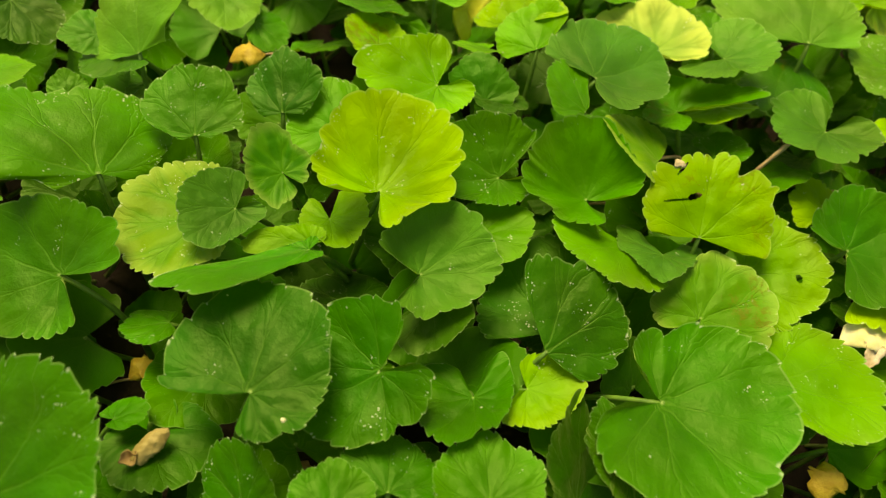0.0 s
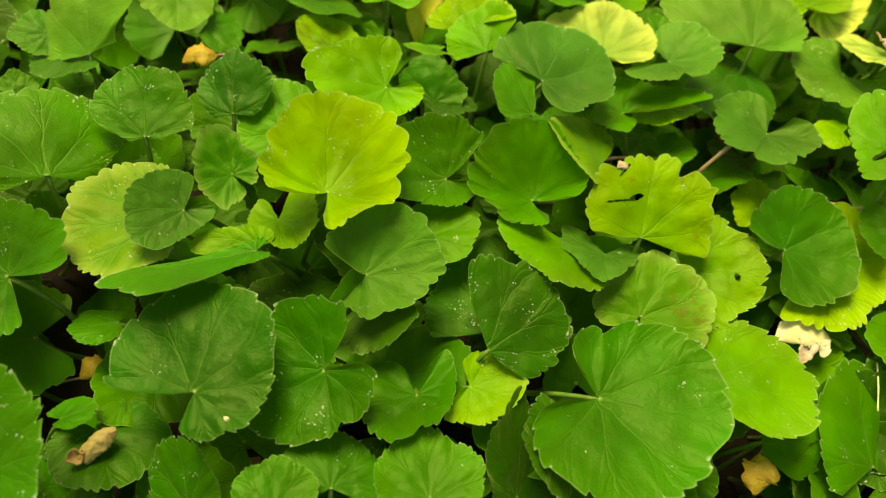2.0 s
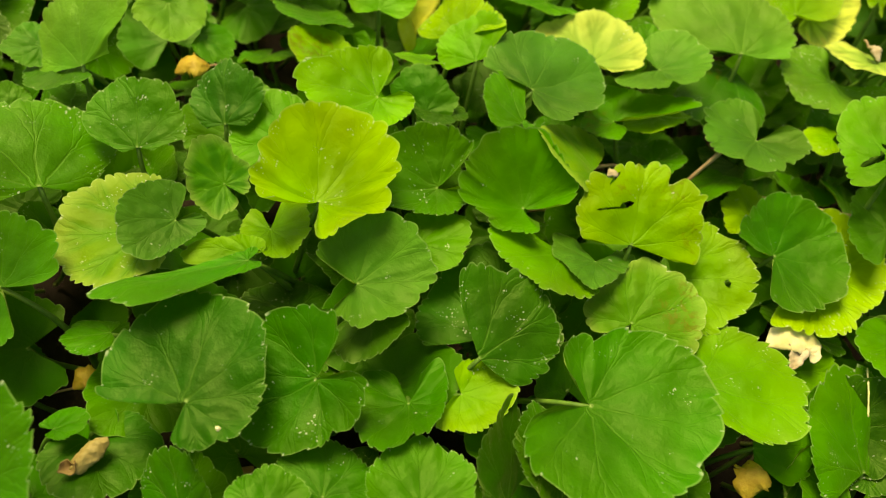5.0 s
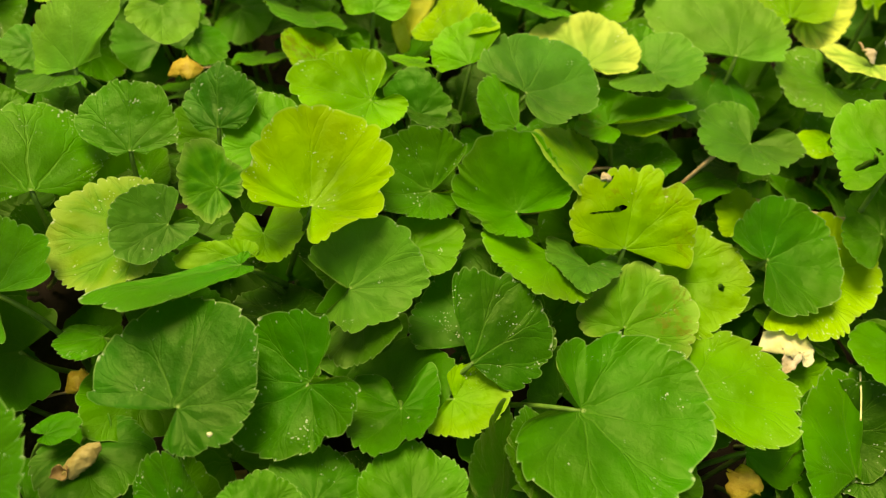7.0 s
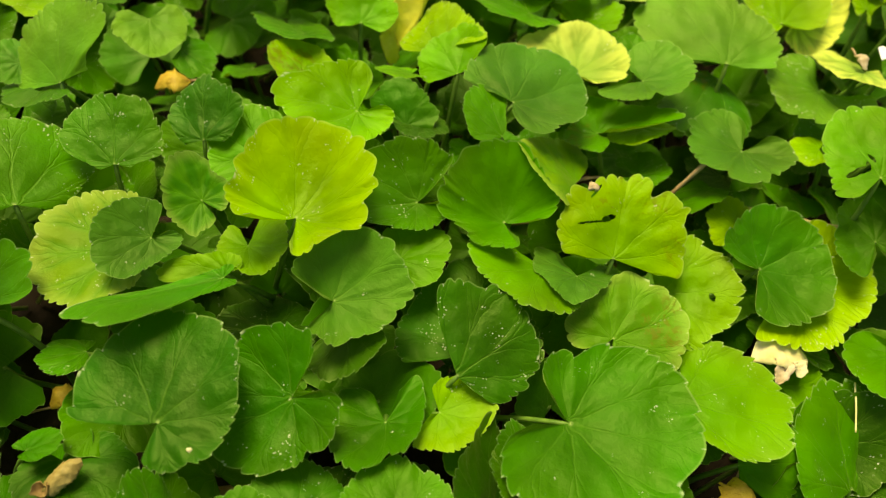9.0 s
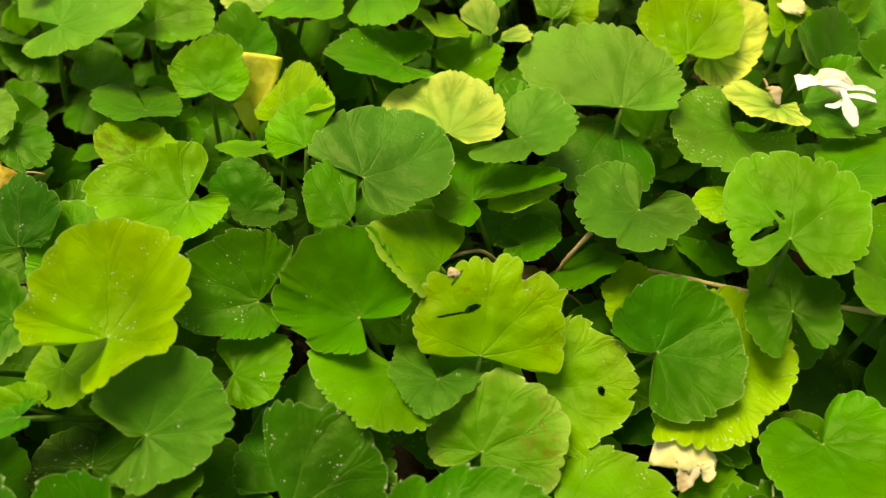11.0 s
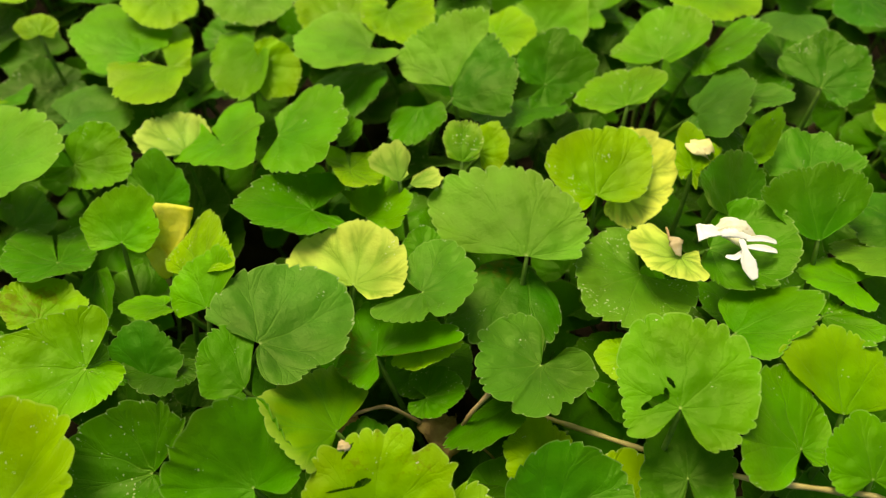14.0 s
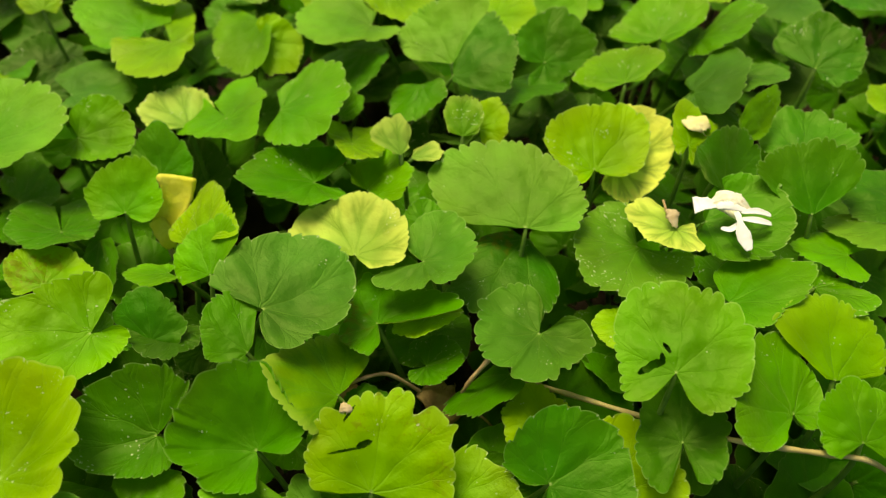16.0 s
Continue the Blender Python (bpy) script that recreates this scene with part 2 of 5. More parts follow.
# ---- builders ----
def mesh_of(name, verts, faces, material, uv=None, smooth=True):
    me = bpy.data.meshes.new(name)
    me.from_pydata([tuple(v) for v in verts], [], faces)
    me.materials.append(material)
    if uv is not None:
        idx = np.empty(len(me.loops), dtype=np.int32)
        me.loops.foreach_get("vertex_index", idx)
        for key, values in zip(("polar", "rim"), uv):
            layer = me.uv_layers.new(name=key)
            layer.data.foreach_set("uv", np.asarray(values, np.float32)[idx].ravel())
    me.polygons.foreach_set("use_smooth", [smooth] * len(me.polygons))
    me.update()
    return me


def part(name, me, parent, label=""):
    ob = new(name, me)
    ob.parent = parent
    return tagged(ob, label) if label else ob


def outline(ang, rad, t):
    """Reach at the bearings t of a rounded outline led through a few points, given by bearing and reach."""
    x, y = rad * np.sin(ang), rad * np.cos(ang)
    p = np.stack([x, y], 1)
    p = np.vstack([2 * p[0] - p[1], p, 2 * p[-1] - p[-2]])
    bear, reach = [], []
    u = np.linspace(0, 1, 24, endpoint=False)[:, None]
    base = ang[0]
    for k in range(1, len(p) - 2):
        p0, p1, p2, p3 = p[k - 1], p[k], p[k + 1], p[k + 2]
        d0, d1, d2 = (max(np.linalg.norm(b - a), 1e-6) ** 0.5 for a, b in ((p0, p1), (p1, p2), (p2, p3)))
        m1 = d1 * ((p1 - p0) / d0 - (p2 - p0) / (d0 + d1) + (p2 - p1) / d1)
        m2 = d1 * ((p2 - p1) / d1 - (p3 - p1) / (d1 + d2) + (p3 - p2) / d2)
        q = (2 * u**3 - 3 * u**2 + 1) * p1 + (u**3 - 2 * u**2 + u) * m1 + (-2 * u**3 + 3 * u**2) * p2 + (u**3 - u**2) * m2
        for qx, qy in q:
            w = math.atan2(qx, qy)
            base += (w - base + math.pi) % (2 * math.pi) - math.pi
            bear.append(base)
            reach.append(math.hypot(qx, qy))
    bear.append(ang[-1])
    reach.append(rad[-1])
    bear = np.maximum.accumulate(np.array(bear) + 1e-7 * np.arange(len(bear)))
    return np.interp(t, bear, reach)


def blade(reach, at, cup=0.15, fold=0.0, wave=0.06, teeth=20, seed=0, rings=13, per=9, holes=(), slack=14.0, style=None):
    """Vertices, faces and polar coordinates of a kidney-shaped, scalloped blade. The stalk joins at the origin, the tip lies
    along +y. reach: how far the rim lies from the stalk, from one back lobe round to the other; at: the bearings, in degrees from the tip."""
    rng = np.random.default_rng(seed)
    slack = min(slack, (356.0 - (at[-1] - at[0])) / 2)
    ang = np.radians([at[0] - slack, *at, at[-1] + slack])
    rad = 1.03 * np.array([reach[0] * 0.78, *reach, reach[-1] * 0.78])
    size = float(np.mean(reach))
    na = teeth * per + 1
    q = np.linspace(0, 1, na)
    # uneven teeth
    warp = q + 0.016 * np.sin(2 * np.pi * (q * 3 + rng.random())) + 0.012 * np.sin(2 * np.pi * (q * 7 + rng.random()))
    warp = (warp - warp[0]) / (warp[-1] - warp[0])
    th = ang[0] + (ang[-1] - ang[0]) * q
    r0 = outline(ang, rad, th)
    s = (warp * teeth) % 1.0
    deep = (0.064 * rng.uniform(0.35, 1.25, teeth + 1))[np.minimum((warp * teeth).astype(int), teeth)]
    # rounded scallops on some blades, teeth that point to the tip on others
    own = rng.random()
    style = own if style is None else style
    round_ = 1.0 - deep * np.abs(2 * s - 1) ** 2.6
    lean = np.where(th < 0, s, 1 - s)
    saw = 1.0 - 0.95 * deep * (1 - lean) ** 1.7
    scallop = saw + (round_ - saw) * (1.0 if style > 0.6 else 0.0)
    lobes = 1.0 + 0.018 * np.cos(2 * np.pi * (warp * 7 + 0.5)) + 0.020 * np.sin(2 * np.pi * (q * 5 + rng.random()))
    lobes = lobes + 0.014 * np.sin(2 * np.pi * (q * 3 + rng.random()))
    lobes = 1.0 + (lobes - 1.0) * (0.25 if slack < 10 else 1.0)
    ends = np.clip(np.minimum(q, 1 - q) / 0.05, 0, 1)
    rim = r0 * (1 + (scallop * lobes - 1) * ends)
    rho = np.linspace(0, 1, rings + 1)[1:] ** 0.85
    ph = rng.random(4) * 2 * np.pi
    rr = rho[:, None] * rim[None, :]
    # the blade near the stalk keeps a smooth outline, teeth only shape the outer part
    soft = np.clip((rho[:, None] - 0.5) / 0.5, 0, 1) ** 1.5
    rr = rho[:, None] * (r0[None, :] * (1 - soft) + rim[None, :] * soft)
    x, y = rr * np.sin(th), rr * np.cos(th)
    rn = rr / size
    flat = rho[:, None] ** 2 * np.ones_like(rr)
    z = cup * size * 0.5 * rho[:, None] ** 1.7 * np.ones_like(rr)
    z = z + fold * np.abs(x)
    z = z + wave * size * flat * (0.7 * np.sin(3 * th + ph[0]) + 0.4 * np.sin(5 * th + ph[1]) + 0.25 * np.sin(9 * th + ph[2]))
    gap = 0.66
    u = np.abs(((th / gap + 0.5) % 1.0) - 0.5) * 2
    z = z + size * 0.008 * np.sqrt(np.clip(rn, 0, None)) * (np.sqrt(u + 0.02) - 0.6)[None, :] * np.clip(1.25 - rn, 0.2, 1)
    n1, n2 = rng.random(2) * 50
    lump = np.array([[noise.noise((a / size * 1.5 + n1, b / size * 1.5 + n2, 0.0)) + 0.45 * noise.noise((a / size * 4.2 + n2, b / size * 4.2 + n1, 5.0))
                      for a, b in zip(rx, ry)] for rx, ry in zip(x, y)])
    z = z + 0.085 * size * lump * np.clip(rn * 2.2, 0, 1) * (1 - 0.45 * rho[:, None])
    z = z - 0.03 * size * np.clip(rho[:, None] - 0.8, 0, None) * 5 * (0.4 + 0.6 * np.sin(4 * th + ph[3])) * 0.5
    # overlapping back lobes slide over one another
    z = z + size * 0.02 * (th / np.pi) * np.clip(np.abs(th) - 2.6, 0, None)
    verts = [(0.0, 0.0, 0.0)] + list(zip(x.ravel(), y.ravel(), z.ravel()))
    uvs = [(0.5, 0.0)] + [(float(a) / (2 * math.pi) + 0.5, float(b)) for b in rho for a in th]
    faces = [(0, 1 + j + 1, 1 + j) for j in range(na - 1)]
    for i in range(rings - 1):
        a, b = 1 + i * na, 1 + (i + 1) * na
        faces += [(a + j, a + j + 1, b + j + 1, b + j) for j in range(na - 1)]
    rim_uv = [(0.5, 0.0)] + [(float(a), float(b)) for b in rho for a in s]
    if holes:
        def gone(f):
            cx, cy = sum(verts[i][0] for i in f) / len(f), sum(verts[i][1] for i in f) / len(f)
            return any(((cx - hx) * math.cos(w) + (cy - hy) * math.sin(w)) ** 2 / ra ** 2 + ((cy - hy) * math.cos(w) - (cx - hx) * math.sin(w)) ** 2 / rb ** 2
                       < 1 + 0.12 * math.sin(5 * math.atan2(cy - hy, cx - hx)) for hx, hy, ra, rb, w in holes)
        faces = [f for f in faces if not gone(f)]
    return verts, faces, (uvs, rim_uv)


def tube(points, radii, sides=7):
    """A tapered tube along points."""
    pts = [Vector(p) for p in points]
    verts, faces = [], []
    for i, p in enumerate(pts):
        d = (pts[min(i + 1, len(pts) - 1)] - pts[max(i - 1, 0)]).normalized()
        a = d.cross(Vector((0.31, 0.22, 0.93))).normalized()
        b = d.cross(a)
        for s in range(sides):
            w = 2 * math.pi * s / sides
            verts.append(p + radii[i] * (math.cos(w) * a + math.sin(w) * b))
    for i in range(len(pts) - 1):
        for s in range(sides):
            faces.append((i * sides + s, i * sides + (s + 1) % sides, (i + 1) * sides + (s + 1) % sides, (i + 1) * sides + s))
    faces += [tuple(range(sides))[::-1], tuple(len(verts) - sides + s for s in range(sides))]
    return verts, faces


def bend(a, b, c, n=9):
    """Points of a quadratic curve."""
    a, b, c = Vector(a), Vector(b), Vector(c)
    return [(1 - t) ** 2 * a + 2 * t * (1 - t) * b + t * t * c for t in (i / n for i in range(n + 1))]


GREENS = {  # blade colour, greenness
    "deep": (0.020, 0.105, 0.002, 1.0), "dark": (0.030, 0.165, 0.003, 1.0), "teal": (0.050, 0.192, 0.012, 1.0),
    # greyed green first: the sky's sheen painted into the blade colour
    "sheened": (0.120, 0.335, 0.018, 1.0), "variegated": (0.110, 0.300, 0.006, 0.20),
    "green": (0.046, 0.220, 0.003, 1.0), "fresh": (0.100, 0.340, 0.005, 1.0), "lime": (0.190, 0.430, 0.007, 0.92),
    "yellowing": (0.220, 0.450, 0.007, 0.88), "mottled": (0.190, 0.330, 0.006, 0.15), "pale": (0.410, 0.610, 0.095, 0.42),
}
WORDS = {
    "sheened": "sheen-greyed green", "variegated": "dark-centred yellow-rimmed",
    "deep": "deep green", "dark": "dark green", "teal": "dull bluish-green", "green": "mid-green", "fresh": "fresh bright green",
    "lime": "lime green", "yellowing": "yellowing lime-green", "mottled": "mottled yellow and green", "pale": "pale washed-out yellow",
}
count = 0
PLACED = []


def leaf(shade, place, turn, reach, at, cup=None, fold=0.0, wave=None, teeth=None, spots=False, foot=None, note="", tint=0.0, holes=(), knee_at=0.009, slack=14.0, style=None, dried=()):
    """One pennywort leaf: scalloped kidney blade on its own stalk. place: where the stalk joins; turn: Euler degrees."""
    global count
    count += 1
    PLACED.append(place)
    base = tagged(new("pennywort_leaf"), f"{WORDS[shade]} scalloped round pennywort leaf{note or ' on a thin stalk'}", "leaf", "pennywort leaves")
    m = pose(*place, *turn)
    rng = random.Random(count)
    back = m.to_3x3() @ Vector((0, -1, 0))
    if foot is None:
        foot = (place[0] + 0.020 * back.x + rng.uniform(-0.008, 0.008), place[1] + 0.018 * back.y + 0.006 + rng.uniform(-0.008, 0.008))
    base.location = (foot[0], foot[1], 0.0)
    size = sum(reach) / len(reach)
    if cup is None:
        cup = rng.uniform(-0.05, 0.08) if slack < 10 else rng.uniform(-0.08, 0.18)
    if wave is None:
        wave = rng.uniform(0.015, 0.04) if slack < 10 else rng.uniform(0.03, 0.07)
    if teeth is None:
        teeth = int(rng.uniform(17, 21) + 260 * size)
    fine = dict(rings=80, per=26) if holes else {}
    v, f, uv = blade(reach, at, cup, fold, wave, teeth, 100 + count, holes=holes, slack=slack, style=style, **fine)
    bl = part("blade", mesh_of("blade", v, f, LEAF_SPOTTED if spots else LEAF, uv), base)
    inv = Matrix.Translation(-base.location)
    bl.matrix_local = inv @ m
    r, g, b, al = GREENS[shade]
    j = random.Random(1000 + count)
    w = j.uniform(-0.10, 0.10) + tint
    bl.color = (r * (1 + w), g * (1 + w * 0.6), b * (1 + w * 0.5), al)
    # small dried patches on the blade
    for dx, dy, dr in dried:
        lift = min((abs(p[0] - dx) + abs(p[1] - dy), p[2]) for p in v)[1] + 0.0004
        ring = [(dr * (1 + 0.2 * math.sin(3 * w + dx * 900)) * math.cos(w), dr * (1 + 0.2 * math.cos(2 * w)) * math.sin(w)) for w in (2 * math.pi * i / 14 for i in range(14))]
        dv = [(dx, dy, lift + 0.0003)] + [(dx + 0.6 * a, dy + 0.6 * b, lift + 0.0002) for a, b in ring] + [(dx + a, dy + b, lift - 0.0009) for a, b in ring]
        df = [(0, 1 + i, 1 + (i + 1) % 14) for i in range(14)] + [(1 + i, 15 + i, 15 + (i + 1) % 14, 1 + (i + 1) % 14) for i in range(14)]
        patch = part("dried_spot", mesh_of("dried_spot", dv, df, PETAL), base, "pale yellow dried spot")
        patch.matrix_local = inv @ m
    top = Vector(place) - base.location
    knee = top + knee_at * back
    pts = bend(top + m.to_3x3() @ Vector((0, 0.0008, -0.0004)), (knee.x, knee.y, max(min(knee.z, top.z + 0.002) - 0.010, 0.012)), (0, 0, -0.002))
    sv, sf = tube(pts, [0.00065 + 0.00006 * i for i in range(len(pts))])
    part("stalk", mesh_of("stalk", sv, sf, STALK), base)
    return base


# ---- ground ----
def build_ground():
    n, half = 90, 0.62
    verts, faces = [], []
    for i in range(n + 1):
        for j in range(n + 1):
            x, y = -half + 2 * half * i / n, -half + 2 * half * j / n
            edge = min(1.0, (half - max(abs(x), abs(y))) / 0.1)
            z = edge * (0.006 * noise.noise((x * 16, y * 16, 0)) + 0.003 * noise.noise((x * 60, y * 60, 3))) - 0.004
            verts.append((x, y, z))
    for i in range(n):
        for j in range(n):
            a = i * (n + 1) + j
            faces.append((a, a + n + 1, a + n + 2, a + 1))
    # the same sheet runs on, level, to the horizon
    k = len(verts)
    far = 400.0
    verts += [(-far, -far, -0.004), (far, -far, -0.004), (far, far, -0.004), (-far, far, -0.004)]
    c = [0, n * (n + 1), n * (n + 1) + n, n]
    for s in range(4):
        edge = {0: [i * (n + 1) for i in range(n + 1)], 1: [n * (n + 1) + j for j in range(n + 1)],
                2: [i * (n + 1) + n for i in range(n, -1, -1)], 3: [j for j in range(n, -1, -1)]}[s]
        faces.append((k + s, k + (s + 1) % 4, *edge[::-1]))
    tagged(new("ground", mesh_of("ground", verts, faces, SOIL)), "garden soil under the leaves, colour darkened for shade", "soil", kind="structure")


build_ground()


# ---- lower storey of the bed: leaves in the shade of the others, and the bed beyond ----
def undergrowth(name, label, spots_xy, zlo, zhi, seed, shades, rings=5, per=4):
    rng = random.Random(seed)
    groups = {s: ([], [], [], []) for s in shades}
    for x, y in spots_xy:
        s = rng.uniform(0.013, 0.021)
        k = rng.uniform(0.7, 0.9)
        v, f, uv = blade((0.75 * s, 0.85 * s, s, 0.85 * s, 0.75 * s), (-150 * k - 20, -80, 0, 80, 150 * k + 20), rng.uniform(0, 0.3), 0.0, 0.08, 19, rng.randrange(9999), rings, per)
        z = rng.uniform(zlo, zhi)
        m = pose(x, y, z, rng.gauss(14, 16), rng.gauss(0, 16), rng.uniform(0, 360))
        V, F, U, U2 = groups[rng.choice(shades)]
        n = len(V)
        V += [m @ Vector(p) for p in v]
        F += [tuple(i + n for i in q) for q in f]
        U += uv[0]
        U2 += uv[1]
        foot = (x + rng.uniform(-0.02, 0.02), y + rng.uniform(-0.02, 0.02), -0.002)
        tv, tf = tube(bend((x, y, z), (x, y, z * 0.5), foot, 5), [0.0008] * 6, 5)
        n = len(V)
        V += tv
        F += [tuple(i + n for i in q) for q in tf]
        U += [(0.5, 0.02)] * len(tv)
        U2 += [(0.5, 0.02)] * len(tv)
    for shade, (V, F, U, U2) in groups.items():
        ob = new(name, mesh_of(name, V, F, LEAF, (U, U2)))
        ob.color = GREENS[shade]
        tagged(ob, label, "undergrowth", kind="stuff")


def scatter(x0, x1, y0, y1, step, seed, keep=lambda x, y: True):
    rng = random.Random(seed)
    out = []
    y = y0
    while y < y1:
        x = x0
        while x < x1:
            px, py = x + rng.uniform(-0.5, 0.5) * step, y + rng.uniform(-0.5, 0.5) * step
            if keep(px, py):
                out.append((px, py))
            x += step
        y += step
    return out


# ---- the leaves of the bed ----
leaf("yellowing", (-0.0979, -0.0245, 0.0665), (0.0, -0.0, -32.1), (0.0153, 0.0162, 0.0187, 0.0177, 0.0203, 0.0202, 0.0234, 0.0251, 0.0265, 0.0275, 0.0284, 0.0270, 0.0280, 0.0278, 0.0254, 0.0250, 0.0227, 0.0225, 0.0197, 0.0205, 0.0208, 0.0183, 0.0158, 0.0183, 0.0178), (-144, -134, -114, -102, -89, -82, -66, -60, -46, -33, -23, -12, -2, 9, 18, 29, 38, 49, 58, 69, 83, 91, 109, 137, 144), cup=1.0, wave=0.05, slack=3, style=1, teeth=18, tint=0.0)
leaf("teal", (-0.0860, -0.0492, 0.0640), (5.7, 10.0, -51.7), (0.0022, 0.0057, 0.0133, 0.0143, 0.0173, 0.0193, 0.0211, 0.0214, 0.0216, 0.0200, 0.0213, 0.0202, 0.0218, 0.0203, 0.0177, 0.0159, 0.0128, 0.0135, 0.0114, 0.0114), (-162, -125, -111, -92, -60, -43, -29, -17, -6, 3, 12, 22, 30, 39, 49, 69, 95, 128, 144, 162), slack=3, cup=0.67, tint=0.25)
leaf("fresh", (-0.0684, -0.0325, 0.0576), (11.0, -2.6, -77.1), (0.0110, 0.0142, 0.0160, 0.0122, 0.0076), (-100, -59, 0, 61, 116), tint=-0.3)
leaf("dark", (-0.0365, -0.0183, 0.0570), (8.4, -12.2, 46.4), (0.0103, 0.0112, 0.0120, 0.0135, 0.0141, 0.0158, 0.0198, 0.0213, 0.0206, 0.0217, 0.0213, 0.0233, 0.0227, 0.0229, 0.0220, 0.0222, 0.0197, 0.0169, 0.0153, 0.0155, 0.0145, 0.0111), (-148, -127, -103, -89, -71, -58, -44, -29, -18, -11, 3, 14, 24, 36, 49, 62, 69, 83, 100, 123, 130, 148), slack=3, style=0.2, cup=1.27, tint=0.85)
leaf("yellowing", (-0.0057, -0.0326, 0.0610), (22.9, 2.8, -10.4), (0.0119, 0.0145, 0.0175, 0.0195, 0.0201, 0.0232, 0.0241, 0.0223, 0.0238, 0.0248, 0.0248, 0.0233, 0.0256, 0.0271, 0.0255, 0.0225, 0.0245, 0.0272, 0.0262, 0.0271, 0.0245, 0.0222, 0.0209, 0.0195, 0.0169), (-96, -94, -78, -66, -55, -47, -38, -28, -21, -14, -4, 1, 4, 10, 18, 21, 25, 29, 38, 46, 49, 65, 81, 95, 96), tint=-0.15, holes=((-0.0035, 0.0117, 0.0022, 0.0009, 0.54), (-0.0086, 0.0094, 0.0042, 0.00035, 0.31), (-0.0083, 0.0191, 0.0026, 0.00045, 1.08)), spots=True, style=1, slack=3, teeth=14, wave=0.04, cup=0.0)
leaf("variegated", (-0.0070, -0.0551, 0.0546), (8.8, -0.9, -34.1), (0.0018, 0.0045, 0.0092, 0.0123, 0.0132, 0.0142, 0.0138, 0.0133, 0.0157, 0.0191, 0.0207, 0.0212, 0.0223, 0.0225, 0.0222, 0.0203, 0.0191, 0.0179, 0.0129, 0.0083, 0.0024), (-157, -152, -141, -129, -114, -100, -84, -63, -41, -26, -18, -2, 15, 30, 43, 60, 81, 96, 121, 142, 157), slack=3, style=1, spots=True, tint=-0.25)
leaf("lime", (0.0100, -0.0387, 0.0511), (11.2, 5.8, -90.5), (0.0143, 0.0223, 0.0247, 0.0199, 0.0153), (-87, -52, 0, 61, 94), tint=-0.3, holes=[(0.002,0.0155,0.0014,0.0009,0.2)])
leaf("green", (-0.0233, -0.0812, 0.0587), (1.7, -5.4, -107.1), (0.0083, 0.0128, 0.0165, 0.0193, 0.0182, 0.0223, 0.0255, 0.0284, 0.0304, 0.0329, 0.0330, 0.0332, 0.0330, 0.0326, 0.0307, 0.0313, 0.0303, 0.0305, 0.0299, 0.0286, 0.0266, 0.0263, 0.0229, 0.0177, 0.0138), (-148, -140, -126, -108, -97, -85, -72, -62, -49, -37, -30, -20, -10, 5, 18, 26, 36, 51, 70, 87, 102, 116, 132, 145, 148), knee_at=0.024, slack=3, tint=-0.34, cup=0.41)
leaf("lime", (0.0097, -0.0734, 0.0551), (7.7, -12.1, -111.4), (0.0188, 0.0231, 0.0266, 0.0291, 0.0297, 0.0292, 0.0286, 0.0256, 0.0203, 0.0139, 0.0099), (-97, -74, -55, -40, -20, -4, 11, 26, 39, 53, 65), tint=-0.35)
leaf("green", (-0.1262, -0.0839, 0.0663), (8.2, -3.8, -46.5), (0.0017, 0.0072, 0.0225, 0.0231, 0.0262, 0.0272, 0.0280, 0.0293, 0.0299, 0.0285, 0.0281, 0.0274, 0.0260, 0.0245, 0.0209, 0.0196, 0.0174, 0.0161, 0.0155, 0.0133, 0.0131, 0.0112, 0.0092), (-149, -140, -129, -118, -101, -87, -73, -64, -52, -40, -27, -15, -7, 2, 17, 31, 50, 70, 83, 93, 109, 131, 149), cup=0, wave=0.05, slack=3, style=0, tint=-0.83, dried=((0.0111, 0.0016, 0.0008),))
leaf("green", (-0.0959, -0.0754, 0.0599), (-22.9, -3.9, 116.7), (0.0112, 0.0150, 0.0155, 0.0167, 0.0168, 0.0148, 0.0167, 0.0175, 0.0195, 0.0212, 0.0233, 0.0218, 0.0184, 0.0163, 0.0186, 0.0216, 0.0203, 0.0189, 0.0196, 0.0178, 0.0181, 0.0150, 0.0117, 0.0064), (-159, -148, -135, -118, -103, -86, -78, -60, -44, -25, -9, 1, 15, 40, 62, 77, 92, 105, 113, 124, 135, 144, 151, 159), slack=3, tint=-0.51, cup=0.4)
leaf("green", (-0.0714, -0.0796, 0.0541), (24.1, 8.3, -179.1), (0.0110, 0.0143, 0.0154, 0.0126, 0.0109, 0.0103, 0.0112, 0.0124, 0.0140, 0.0136, 0.0153, 0.0172, 0.0183, 0.0175, 0.0166, 0.0156, 0.0141, 0.0134, 0.0143, 0.0157, 0.0131, 0.0099), (-153, -151, -147, -125, -101, -74, -54, -34, -23, -5, 3, 12, 20, 38, 48, 62, 76, 96, 113, 128, 143, 153), slack=3, tint=-0.41, cup=0.4)
leaf("yellowing", (-0.0572, -0.0769, 0.0541), (6.4, -0.7, -110.7), (0.0062, 0.0084, 0.0102, 0.0120, 0.0143, 0.0157, 0.0140, 0.0125, 0.0120, 0.0110, 0.0117, 0.0076, 0.0029), (-126, -107, -85, -57, -33, -23, -6, 19, 50, 70, 104, 113, 126), slack=3, tint=-0.31, cup=0.4)
